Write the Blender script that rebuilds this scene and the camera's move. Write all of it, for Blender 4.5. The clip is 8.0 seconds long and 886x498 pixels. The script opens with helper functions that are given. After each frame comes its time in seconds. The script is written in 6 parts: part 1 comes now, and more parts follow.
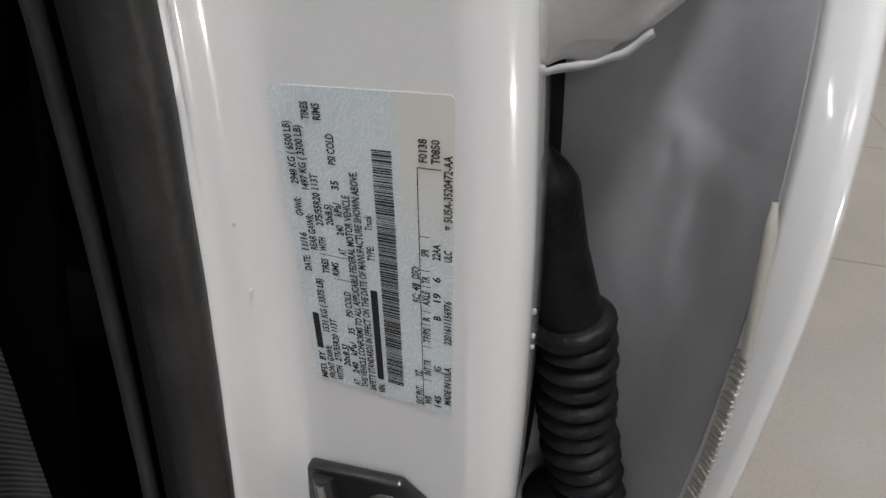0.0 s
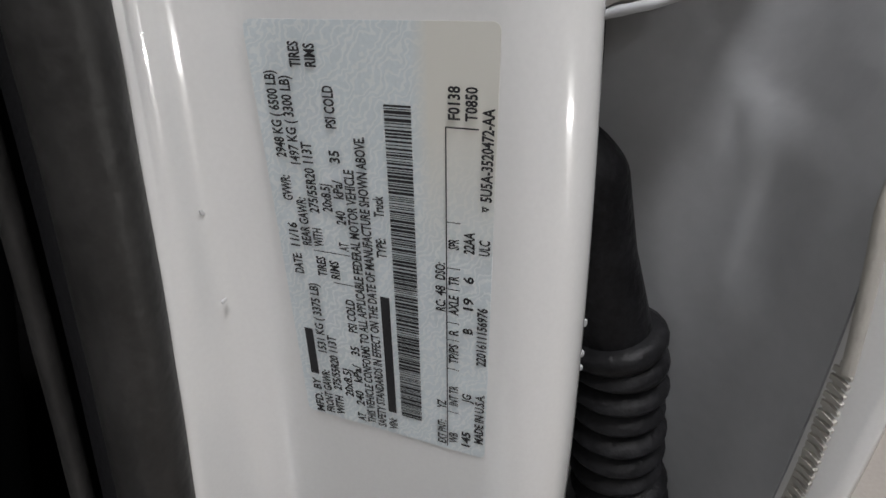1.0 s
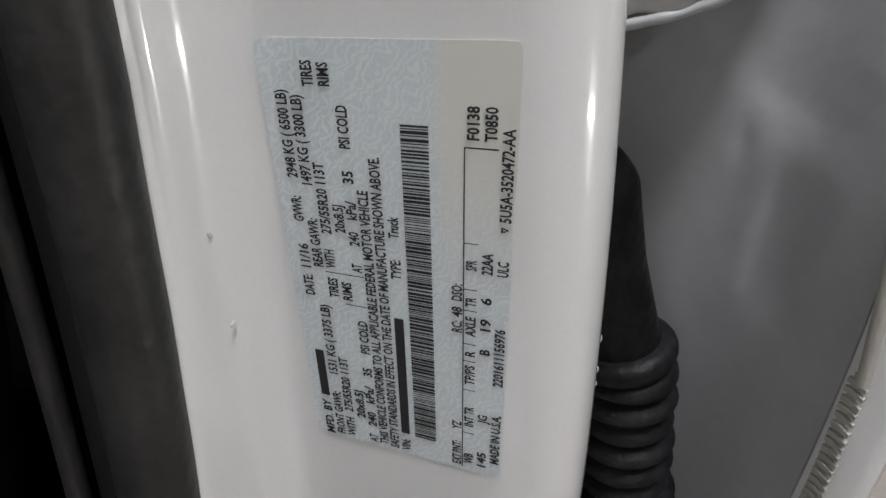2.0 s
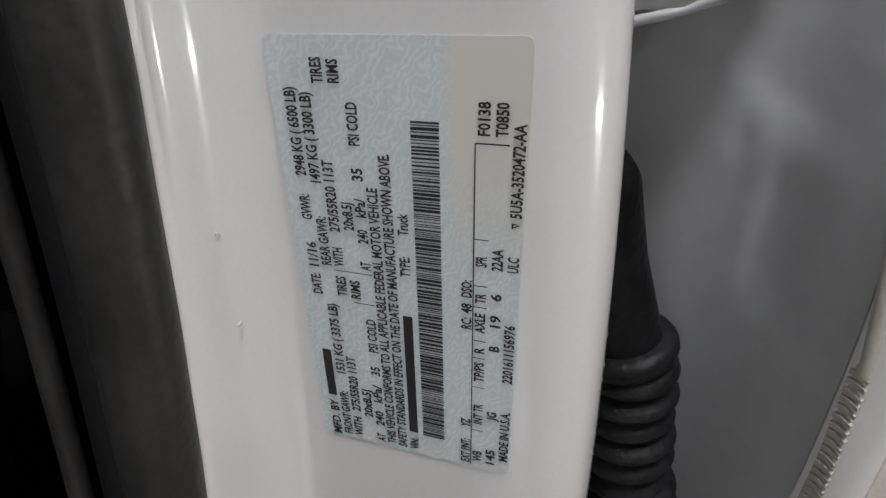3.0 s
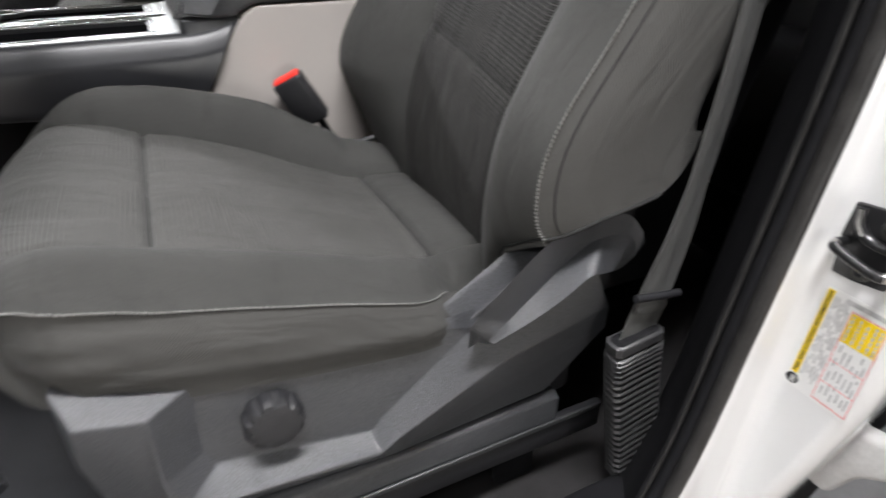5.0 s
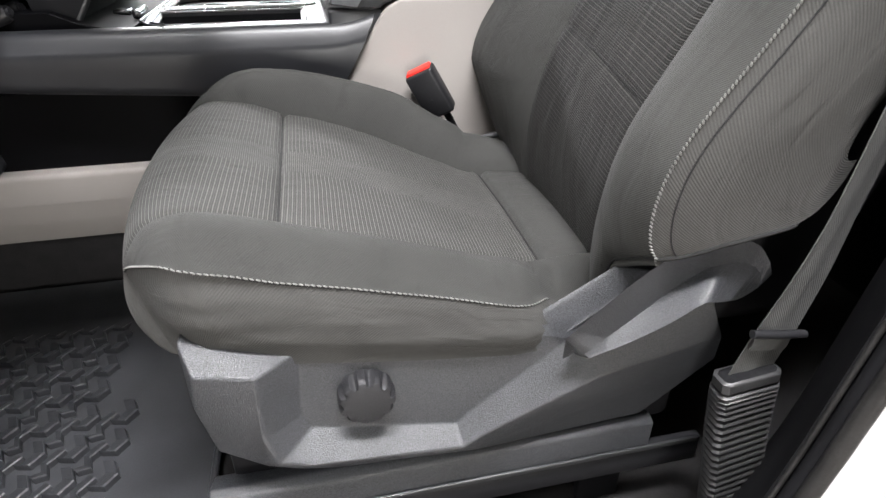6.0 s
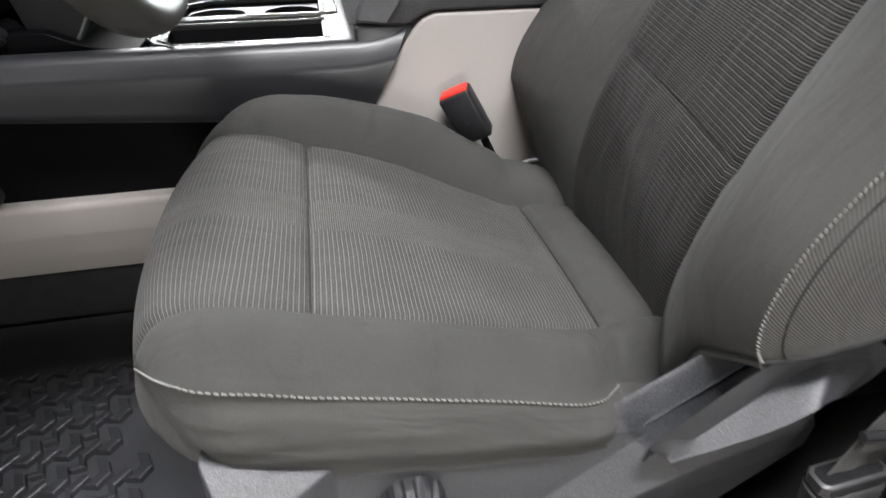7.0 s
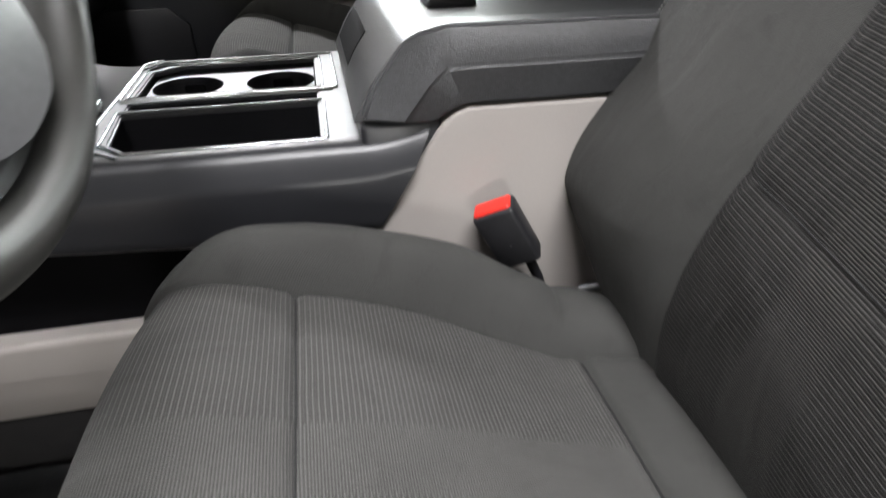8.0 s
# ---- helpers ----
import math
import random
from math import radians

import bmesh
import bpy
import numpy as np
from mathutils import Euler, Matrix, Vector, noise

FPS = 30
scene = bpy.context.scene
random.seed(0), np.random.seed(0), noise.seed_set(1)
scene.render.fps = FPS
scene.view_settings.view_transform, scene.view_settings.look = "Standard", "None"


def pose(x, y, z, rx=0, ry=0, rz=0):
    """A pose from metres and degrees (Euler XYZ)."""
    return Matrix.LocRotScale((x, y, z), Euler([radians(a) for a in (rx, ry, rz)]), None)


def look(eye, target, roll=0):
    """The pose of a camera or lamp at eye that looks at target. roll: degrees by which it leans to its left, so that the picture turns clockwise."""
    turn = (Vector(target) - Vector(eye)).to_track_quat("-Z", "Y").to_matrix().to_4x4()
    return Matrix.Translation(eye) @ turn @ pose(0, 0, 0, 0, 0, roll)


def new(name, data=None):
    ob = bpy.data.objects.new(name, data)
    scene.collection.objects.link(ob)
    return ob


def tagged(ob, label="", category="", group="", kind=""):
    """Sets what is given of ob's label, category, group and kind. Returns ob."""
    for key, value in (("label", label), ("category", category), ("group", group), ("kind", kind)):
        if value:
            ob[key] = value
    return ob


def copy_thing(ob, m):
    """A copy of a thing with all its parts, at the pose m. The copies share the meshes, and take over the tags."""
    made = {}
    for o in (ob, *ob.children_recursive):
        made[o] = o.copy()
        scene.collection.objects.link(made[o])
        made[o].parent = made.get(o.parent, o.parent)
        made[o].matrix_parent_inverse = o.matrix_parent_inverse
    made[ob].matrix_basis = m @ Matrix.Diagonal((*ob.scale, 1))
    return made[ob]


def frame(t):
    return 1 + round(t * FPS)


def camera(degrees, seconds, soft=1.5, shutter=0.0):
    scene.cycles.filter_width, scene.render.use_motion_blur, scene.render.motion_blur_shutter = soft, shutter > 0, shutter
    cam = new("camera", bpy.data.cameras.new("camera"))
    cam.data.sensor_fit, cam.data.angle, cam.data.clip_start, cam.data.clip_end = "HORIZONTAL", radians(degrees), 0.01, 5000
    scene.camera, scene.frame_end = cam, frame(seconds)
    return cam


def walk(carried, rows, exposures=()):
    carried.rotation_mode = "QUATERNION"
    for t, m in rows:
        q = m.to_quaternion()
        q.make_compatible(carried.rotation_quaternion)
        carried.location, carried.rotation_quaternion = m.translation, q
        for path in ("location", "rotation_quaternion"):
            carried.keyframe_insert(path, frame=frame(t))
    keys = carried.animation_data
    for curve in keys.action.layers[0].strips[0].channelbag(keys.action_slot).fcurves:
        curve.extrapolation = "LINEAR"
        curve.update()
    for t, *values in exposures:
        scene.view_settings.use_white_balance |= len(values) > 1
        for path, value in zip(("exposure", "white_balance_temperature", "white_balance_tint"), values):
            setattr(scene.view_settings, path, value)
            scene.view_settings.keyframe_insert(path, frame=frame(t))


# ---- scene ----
cam = camera(75.0, 8.0, shutter=0.4)
PATH = [
    (0.0, look((-0.1257, -0.0558, 1.2101), (0.6716, 0.1780, 0.6537), 0.63)),
    (0.5, look((-0.1145, -0.0436, 1.1922), (0.7038, 0.1850, 0.6649), 0.52)),
    (1.0, look((-0.1028, -0.0391, 1.1835), (0.7235, 0.1803, 0.6647), 0.53)),
    (1.5, look((-0.0989, -0.0358, 1.1865), (0.7266, 0.1746, 0.6628), 0.54)),
    (3.0, look((-0.1010, -0.0284, 1.1849), (0.7351, 0.1532, 0.6672), 0.51)),
    (3.5, look((-0.1314, -0.0391, 1.2016), (0.7007, 0.1412, 0.6771), 0.68)),
    (3.7, look((-0.1890, -0.0522, 1.2158), (0.6419, 0.1700, 0.7055), 0.77)),
    (3.8, look((-0.2222, -0.0551, 1.2206), (0.6081, 0.1903, 0.7202), 0.74)),
    (4.0, look((-0.2992, -0.0624, 1.2225), (0.5172, 0.2663, 0.7476), 0.12)),
    (4.3, look((-0.3865, -0.1016, 1.2111), (0.3327, 0.4245, 0.7575), 1.02)),
    (4.5, look((-0.4188, -0.1312, 1.2179), (0.1959, 0.4965, 0.7404), 0.44)),
    (4.8, look((-0.4691, -0.1694, 1.2178), (0.0101, 0.5581, 0.7269), 0.49)),
    (5.0, look((-0.4804, -0.2000, 1.2249), (-0.1085, 0.5801, 0.7217), -0.41)),
    (5.2, look((-0.4905, -0.2140, 1.2260), (-0.1874, 0.5985, 0.7280), -0.33)),
    (6.3, look((-0.4699, -0.1853, 1.2357), (-0.2965, 0.6511, 0.7157), -0.45)),
    (6.5, look((-0.4694, -0.1574, 1.2401), (-0.3016, 0.6754, 0.7126), -0.66)),
    (7.0, look((-0.4909, -0.0845, 1.2678), (-0.3210, 0.7366, 0.7229), -0.44)),
    (7.5, look((-0.5048, 0.0027, 1.2856), (-0.3343, 0.8223, 0.7388), -0.63)),
    (8.0, look((-0.4742, 0.1754, 1.3041), (-0.3030, 0.9998, 0.7646), -0.45)),
]
EXPOSURES = [(0.0, -0.92), (0.5, -0.98), (1.0, -1.0), (3.0, -1.02), (3.5, -1.02), (4.0, -0.84), (4.5, -0.36), (4.8, 0.04), (5.0, 0.17), (5.2, 0.35), (6.3, 0.7), (7.0, 0.45), (7.5, 0.28), (8.0, 0.28)]
walk(cam, PATH, EXPOSURES)

# ---------------------------------------------------------------- light
world = bpy.data.worlds.new("world")
world.use_nodes = True
world.node_tree.nodes["Background"].inputs[0].default_value = (0.9, 0.95, 1.0, 1)
world.node_tree.nodes["Background"].inputs[1].default_value = 0.02
scene.world = world

# added lamps without a seen source, placed and powered for the wanted brightness
LAMPS = [(-4.2, -1.4, 80), (-0.38, -0.42, 118), (3.4, -2.4, 150), (-3.6, 4.2, 70), (-1.0, 4.2, 260), (-4.6, 1.4, 40)]
LAMP_Z = 3.3
for lx, ly, watts in LAMPS:
    lamp = bpy.data.lights.new("added_strip_lamp", "AREA")
    lamp.shape, lamp.size, lamp.size_y, lamp.energy = "RECTANGLE", 1.25, 0.32, watts
    lamp.color = (0.985, 0.975, 1.0)
    new("added_strip_lamp", lamp).matrix_world = pose(lx, ly, LAMP_Z - 0.03)

# low wall light across from the open driver's door
WALL_LIGHT = (-0.4, -5.44, 0.36)
wall_lamp = bpy.data.lights.new("wall_lamp", "AREA")
wall_lamp.shape, wall_lamp.size, wall_lamp.size_y, wall_lamp.energy = "RECTANGLE", 0.8, 0.16, 58
wall_lamp.color = (1.0, 0.985, 0.96)
new("wall_lamp", wall_lamp).matrix_world = pose(WALL_LIGHT[0], WALL_LIGHT[1] + 0.03, WALL_LIGHT[2], 90)

# wide lamp added on the passenger side for glare on lid and tray
glare_lamp = bpy.data.lights.new("added_glare_lamp", "AREA")
glare_lamp.shape, glare_lamp.size, glare_lamp.size_y, glare_lamp.energy = "RECTANGLE", 6.9, 2.7, 640
glare_lamp.color = (0.93, 1.0, 0.98)
new("added_glare_lamp", glare_lamp).matrix_world = pose(2.0, 8.97, 2.2, -90)


# ---------------------------------------------------------------- materials
def material(name, colour, rough=0.5, metal=0.0, spots=0.0, spot_scale=8.0, grain=0.0, grain_scale=200.0, bump=0.0, bump_scale=400.0,
             coat=0.0, spec=0.5, sheen=0.0, coords="Object", voronoi=False, rough_var=0.0):
    """A surface with colour drift at a large and a small scale and a fine relief."""
    m = bpy.data.materials.new(name)
    m.use_nodes = True
    n, l = m.node_tree.nodes, m.node_tree.links
    b = n["Principled BSDF"]
    b.inputs["Roughness"].default_value, b.inputs["Metallic"].default_value = rough, metal
    b.inputs["Coat Weight"].default_value, b.inputs["Specular IOR Level"].default_value = coat, spec
    b.inputs["Coat Roughness"].default_value = 0.06
    b.inputs["Sheen Weight"].default_value, b.inputs["Sheen Roughness"].default_value = sheen, 0.4
    tc = n.new("ShaderNodeTexCoord")
    big, small = n.new("ShaderNodeTexNoise"), n.new("ShaderNodeTexNoise")
    big.inputs["Scale"].default_value, big.inputs["Detail"].default_value = spot_scale, 5
    small.inputs["Scale"].default_value, small.inputs["Detail"].default_value = grain_scale, 3
    l.new(tc.outputs[coords], big.inputs["Vector"]), l.new(tc.outputs[coords], small.inputs["Vector"])
    mix = n.new("ShaderNodeMath")
    mix.operation = "MULTIPLY_ADD"
    r1, r2 = n.new("ShaderNodeMapRange"), n.new("ShaderNodeMapRange")
    r1.inputs["From Min"].default_value, r1.inputs["From Max"].default_value = 0.3, 0.7
    r1.inputs["To Min"].default_value, r1.inputs["To Max"].default_value = 1 - spots, 1 + spots
    r2.inputs["From Min"].default_value, r2.inputs["From Max"].default_value = 0.3, 0.7
    r2.inputs["To Min"].default_value, r2.inputs["To Max"].default_value = 1 - grain, 1 + grain
    l.new(big.outputs["Fac"], r1.inputs["Value"]), l.new(small.outputs["Fac"], r2.inputs["Value"])
    mix.operation = "MULTIPLY"
    l.new(r1.outputs[0], mix.inputs[0]), l.new(r2.outputs[0], mix.inputs[1])
    col = n.new("ShaderNodeVectorMath")
    col.operation = "SCALE"
    col.inputs[0].default_value = colour
    l.new(mix.outputs[0], col.inputs["Scale"])
    l.new(col.outputs[0], b.inputs["Base Color"])
    if rough_var:
        rv = n.new("ShaderNodeMapRange")
        rv.inputs["From Min"].default_value, rv.inputs["From Max"].default_value = 0.3, 0.7
        rv.inputs["To Min"].default_value, rv.inputs["To Max"].default_value = rough - rough_var, rough + rough_var
        l.new(big.outputs["Fac"], rv.inputs["Value"])
        l.new(rv.outputs[0], b.inputs["Roughness"])
    if bump:
        t = n.new("ShaderNodeTexVoronoi" if voronoi else "ShaderNodeTexNoise")
        t.inputs["Scale"].default_value = bump_scale
        l.new(tc.outputs[coords], t.inputs["Vector"])
        bp = n.new("ShaderNodeBump")
        bp.inputs["Strength"].default_value, bp.inputs["Distance"].default_value = bump, 1.0 / bump_scale
        l.new(t.outputs["Distance" if voronoi else "Fac"], bp.inputs["Height"])
        l.new(bp.outputs[0], b.inputs["Normal"])
    return m


def woven(name, colour, pitch, rib=None, light=(0.3, 0.3, 0.29), centre=0.0, band=0.035, sheen=0.05, contrast=0.22):
    """Car cloth: a fine diagonal twill; with rib, raised pale cords every rib metres along u, twice as dense in a middle band of v."""
    m = bpy.data.materials.new(name)
    m.use_nodes = True
    n, l = m.node_tree.nodes, m.node_tree.links
    b = n["Principled BSDF"]
    b.inputs["Roughness"].default_value, b.inputs["Sheen Weight"].default_value = 0.85, sheen
    b.inputs["Sheen Roughness"].default_value = 0.45
    b.inputs["Specular IOR Level"].default_value = 0.12
    uv = n.new("ShaderNodeUVMap")
    uv.uv_map = "UVMap"
    sep = n.new("ShaderNodeSeparateXYZ")
    l.new(uv.outputs[0], sep.inputs[0])

    def node(op, a, c=None, d=None):
        x = n.new("ShaderNodeMath")
        x.operation = op
        for i, v in enumerate((a, c, d)):
            if v is None:
                continue
            if isinstance(v, (int, float)):
                x.inputs[i].default_value = v
            else:
                l.new(v, x.inputs[i])
        return x.outputs[0]

    u, v = sep.outputs[0], sep.outputs[1]
    twill = node("SINE", node("MULTIPLY", node("ADD", u, v), 6.2832 / pitch))
    slub = n.new("ShaderNodeTexNoise")
    slub.inputs["Scale"].default_value, slub.inputs["Detail"].default_value = 260, 2
    l.new(uv.outputs[0], slub.inputs["Vector"])
    weave = node("MULTIPLY", twill, node("MULTIPLY_ADD", slub.outputs["Fac"], 0.9, 0.4))
    noise1 = n.new("ShaderNodeTexNoise")
    noise1.inputs["Scale"].default_value, noise1.inputs["Detail"].default_value = 14, 6
    l.new(uv.outputs[0], noise1.inputs["Vector"])
    noise2 = n.new("ShaderNodeTexNoise")
    noise2.inputs["Scale"].default_value, noise2.inputs["Detail"].default_value = 900, 2
    l.new(uv.outputs[0], noise2.inputs["Vector"])
    drift = node("MULTIPLY", node("MULTIPLY_ADD", noise1.outputs["Fac"], 0.36, 0.82), node("MULTIPLY_ADD", noise2.outputs["Fac"], 0.5, 0.75))
    # rubbed and soiled patches
    soil = n.new("ShaderNodeTexNoise")
    soil.inputs["Scale"].default_value, soil.inputs["Detail"].default_value = 34, 8
    soil.inputs["Roughness"].default_value, soil.inputs["Distortion"].default_value = 0.65, 0.5
    l.new(uv.outputs[0], soil.inputs["Vector"])
    patch = n.new("ShaderNodeMapRange")
    patch.inputs["From Min"].default_value, patch.inputs["From Max"].default_value = 0.56, 0.74
    patch.inputs["To Min"].default_value, patch.inputs["To Max"].default_value = 1.0, 0.84
    l.new(soil.outputs["Fac"], patch.inputs["Value"])
    drift = node("MULTIPLY", drift, patch.outputs[0])
    shade = node("MULTIPLY", drift, node("MULTIPLY_ADD", weave, contrast, 1.0))
    height = node("MULTIPLY", weave, 0.35)
    base = n.new("ShaderNodeVectorMath")
    base.operation = "SCALE"
    base.inputs[0].default_value = colour
    l.new(shade, base.inputs["Scale"])
    out = base.outputs[0]
    if rib:
        # u wobbles a little, as the cords of worn cloth do
        wob = n.new("ShaderNodeTexNoise")
        wob.inputs["Scale"].default_value = 7
        l.new(uv.outputs[0], wob.inputs["Vector"])
        uu = node("ADD", u, node("MULTIPLY_ADD", wob.outputs["Fac"], 0.004, -0.002))
        wide = node("POWER", node("MULTIPLY_ADD", node("COSINE", node("MULTIPLY", uu, 6.2832 / rib)), 0.5, 0.5), 7.0)
        dense = node("POWER", node("MULTIPLY_ADD", node("COSINE", node("MULTIPLY", uu, 12.5664 / rib)), 0.5, 0.5), 2.0)
        off = node("ABSOLUTE", node("SUBTRACT", v, centre))
        inband = n.new("ShaderNodeMapRange")
        inband.inputs["From Min"].default_value, inband.inputs["From Max"].default_value = band + 0.002, band - 0.002
        l.new(off, inband.inputs["Value"])
        far = n.new("ShaderNodeMapRange")
        far.inputs["From Min"].default_value, far.inputs["From Max"].default_value = -0.12, 0.12
        far.inputs["To Min"].default_value, far.inputs["To Max"].default_value = 0.85, 0.6
        l.new(node("SUBTRACT", v, centre), far.inputs["Value"])
        between = node("POWER", node("MULTIPLY_ADD", node("COSINE", node("MULTIPLY_ADD", uu, 6.2832 / rib, 3.1416)), 0.5, 0.5), 14.0)
        wide = node("MULTIPLY", node("MULTIPLY_ADD", between, 0.3, wide), far.outputs[0])
        cord = node("ADD", node("MULTIPLY", wide, node("SUBTRACT", 1.0, inband.outputs[0])), node("MULTIPLY", node("MULTIPLY", dense, 0.6), inband.outputs[0]))
        cm = n.new("ShaderNodeMix")
        cm.data_type = "RGBA"
        l.new(cord, cm.inputs[0])
        l.new(out, cm.inputs[6])
        pale = n.new("ShaderNodeVectorMath")
        pale.operation = "SCALE"
        pale.inputs[0].default_value = light
        l.new(drift, pale.inputs["Scale"])
        l.new(pale.outputs[0], cm.inputs[7])
        out = cm.outputs[2]
        height = node("ADD", node("MULTIPLY", height, 0.25), node("MULTIPLY", cord, 2.2))
    l.new(out, b.inputs["Base Color"])
    bp = n.new("ShaderNodeBump")
    bp.inputs["Strength"].default_value, bp.inputs["Distance"].default_value = 0.6, 0.0008
    l.new(height, bp.inputs["Height"])
    folds = n.new("ShaderNodeTexNoise")
    folds.inputs["Scale"].default_value, folds.inputs["Detail"].default_value = 16, 3
    folds.inputs["Distortion"].default_value = 0.8
    stretch = n.new("ShaderNodeMapping")
    stretch.inputs["Scale"].default_value = (0.7, 1.8, 1.0)
    l.new(uv.outputs[0], stretch.inputs[0])
    l.new(stretch.outputs[0], folds.inputs["Vector"])
    low = n.new("ShaderNodeBump")
    low.inputs["Strength"].default_value, low.inputs["Distance"].default_value = 0.6, 0.006
    l.new(folds.outputs["Fac"], low.inputs["Height"])
    l.new(low.outputs[0], bp.inputs["Normal"])
    l.new(bp.outputs[0], b.inputs["Normal"])
    return m


WHITE = material("white_car_paint", (0.74, 0.74, 0.735), 0.2, spots=0.02, grain=0.015, grain_scale=900, bump=0.012, bump_scale=260, coat=1.0, rough_var=0.05)
# white paint with the shut face's shade put into its colour
SHADED_WHITE = material("shaded_white_paint", (0.36, 0.368, 0.38), 0.5, spots=0.08, spot_scale=22, grain=0.03, bump=0.05, bump_scale=150, coat=0.05, rough_var=0.1)
HINGEP = material("dull_white_paint", (0.5, 0.495, 0.485), 0.42, spots=0.06, spot_scale=60, grain=0.05, bump=0.08, bump_scale=200)
SEALER = material("seam_sealer", (0.38, 0.365, 0.33), 0.5, spots=0.08, spot_scale=60, bump=0.2, bump_scale=500)
RUBBER = material("door_seal_rubber", (0.026, 0.0252, 0.0245), 0.42, spots=0.25, spot_scale=40, grain=0.15, grain_scale=500, bump=0.1, bump_scale=220, spec=0.3)
BOOT = material("boot_rubber", (0.0095, 0.0095, 0.0105), 0.46, spots=0.4, spot_scale=90, grain=0.3, grain_scale=500, bump=0.2, bump_scale=300, spec=0.14)
TRIM = material("black_trim_plastic", (0.011, 0.011, 0.0125), 0.6, spots=0.15, bump=0.2, bump_scale=900, spec=0.2)
SHIELD = material("grained_grey_plastic", (0.040, 0.0417, 0.0463), 0.38, spots=0.08, spot_scale=14, grain=0.9, grain_scale=900, bump=0.7, bump_scale=950, spec=0.8)
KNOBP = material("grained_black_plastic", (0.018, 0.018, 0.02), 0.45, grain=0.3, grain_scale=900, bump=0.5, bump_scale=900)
CLOTH = woven("bolster_cloth", (0.05, 0.05, 0.0475), 0.0024, contrast=0.12)
TWILL = woven("side_twill_cloth", (0.068, 0.067, 0.0635), 0.0029, contrast=0.12)
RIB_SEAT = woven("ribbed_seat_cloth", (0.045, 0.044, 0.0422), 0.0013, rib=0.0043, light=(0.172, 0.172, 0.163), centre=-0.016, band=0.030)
# darker copy of the rib cloth; the backrest's shade is in its colour
RIB_BACK_SHADED = woven("ribbed_back_cloth_shaded", (0.0145, 0.014, 0.0135), 0.0013, rib=0.0050, light=(0.066, 0.0645, 0.061), centre=-0.027, band=0.03)
THREAD = material("pale_thread", (0.205, 0.205, 0.194), 0.75, spots=0.2, spot_scale=200, bump=0.3, bump_scale=2000)
DULL = material("dull_black_plastic", (0.012, 0.012, 0.013), 0.85, spots=0.2, spot_scale=20, grain=0.2, bump=0.3, bump_scale=700, spec=0.05)
# for seams, and for crease shade drawn as dark cords
SEAM_SHADE = material("dark_seam_and_shade", (0.012, 0.012, 0.012), 0.9, grain=0.2)
WEBBING = woven("belt_webbing", (0.085, 0.085, 0.083), 0.0028, sheen=0.04)
BLACKP = material("black_plastic", (0.016, 0.016, 0.018), 0.42, spots=0.1, spot_scale=30, grain=0.15, bump=0.08, bump_scale=800)
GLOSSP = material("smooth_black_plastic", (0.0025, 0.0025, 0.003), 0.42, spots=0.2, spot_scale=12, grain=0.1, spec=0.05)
SATIN = material("satin_dark_plastic", (0.022, 0.0227, 0.0253), 0.34, spots=0.08, spot_scale=10, grain=0.1, grain_scale=1200, bump=0.12, bump_scale=1500)
BEIGE = material("light_grey_plastic", (0.33, 0.305, 0.285), 0.55, spots=0.03, spot_scale=6, grain=0.03, grain_scale=900, bump=0.2, bump_scale=900)
SATINCHROME = material("satin_chrome", (0.4, 0.41, 0.42), 0.22, metal=1.0, spots=0.05, spot_scale=30)
SILVER = material("satin_silver_trim", (0.1, 0.102, 0.105), 0.45, metal=0.8, spots=0.04, grain=0.06, grain_scale=900)
LEATHER = material("grained_black_vinyl", (0.05, 0.051, 0.053), 0.31, spots=0.1, grain=0.15, bump=0.45, bump_scale=700)
WHEELV = material("worn_wheel_leather", (0.036, 0.036, 0.033), 0.45, spots=0.15, spot_scale=20, bump=0.25, bump_scale=900)
WHEELP = material("wheel_spoke_plastic", (0.13, 0.13, 0.135), 0.38, spots=0.06, grain=0.1)
RED = material("red_button", (0.75, 0.03, 0.02), 0.38, spots=0.06, spot_scale=60, grain=0.05)
CARPET = material("black_carpet", (0.013, 0.012, 0.0125), 0.95, spots=0.25, spot_scale=40, grain=0.5, grain_scale=900, bump=1.0, bump_scale=900, sheen=0.05)
MAT = material("mat_rubber", (0.042, 0.043, 0.047), 0.3, spots=0.2, spot_scale=12, grain=0.15, grain_scale=500, bump=0.15, bump_scale=600)
BLACKM = material("black_coated_steel", (0.012, 0.012, 0.013), 0.28, spots=0.2, spot_scale=60, bump=0.1, bump_scale=300, coat=0.2)
WORN = material("worn_steel_edge", (0.4, 0.39, 0.38), 0.3, metal=0.9, spots=0.3, spot_scale=150)
SLEEVE = material("sleeve_rubber", (0.035, 0.035, 0.036), 0.4, spots=0.15, spot_scale=40, grain=0.15, bump=0.1, bump_scale=700)
INK = material("label_ink", (0.016, 0.016, 0.018), 0.6, grain=0.3, grain_scale=1500)
GREYINK = material("faded_ink", (0.46, 0.46, 0.46), 0.6, grain=0.2)
YELLOW = material("label_yellow", (0.85, 0.6, 0.01), 0.45, spots=0.03, grain=0.04)
REDINK = material("label_red", (0.75, 0.2, 0.2), 0.5, grain=0.1)
PAPER = material("label_white", (0.72, 0.72, 0.71), 0.4, spots=0.03, grain=0.03, grain_scale=800)
CONCRETE = material("sealed_concrete", (0.32, 0.283, 0.25), 0.5, spots=0.1, spot_scale=3, grain=0.06, grain_scale=90, bump=0.02, bump_scale=40, rough_var=0.12)
JOINT = material("floor_joint_grout", (0.3, 0.266, 0.236), 0.7, spots=0.1, spot_scale=6)
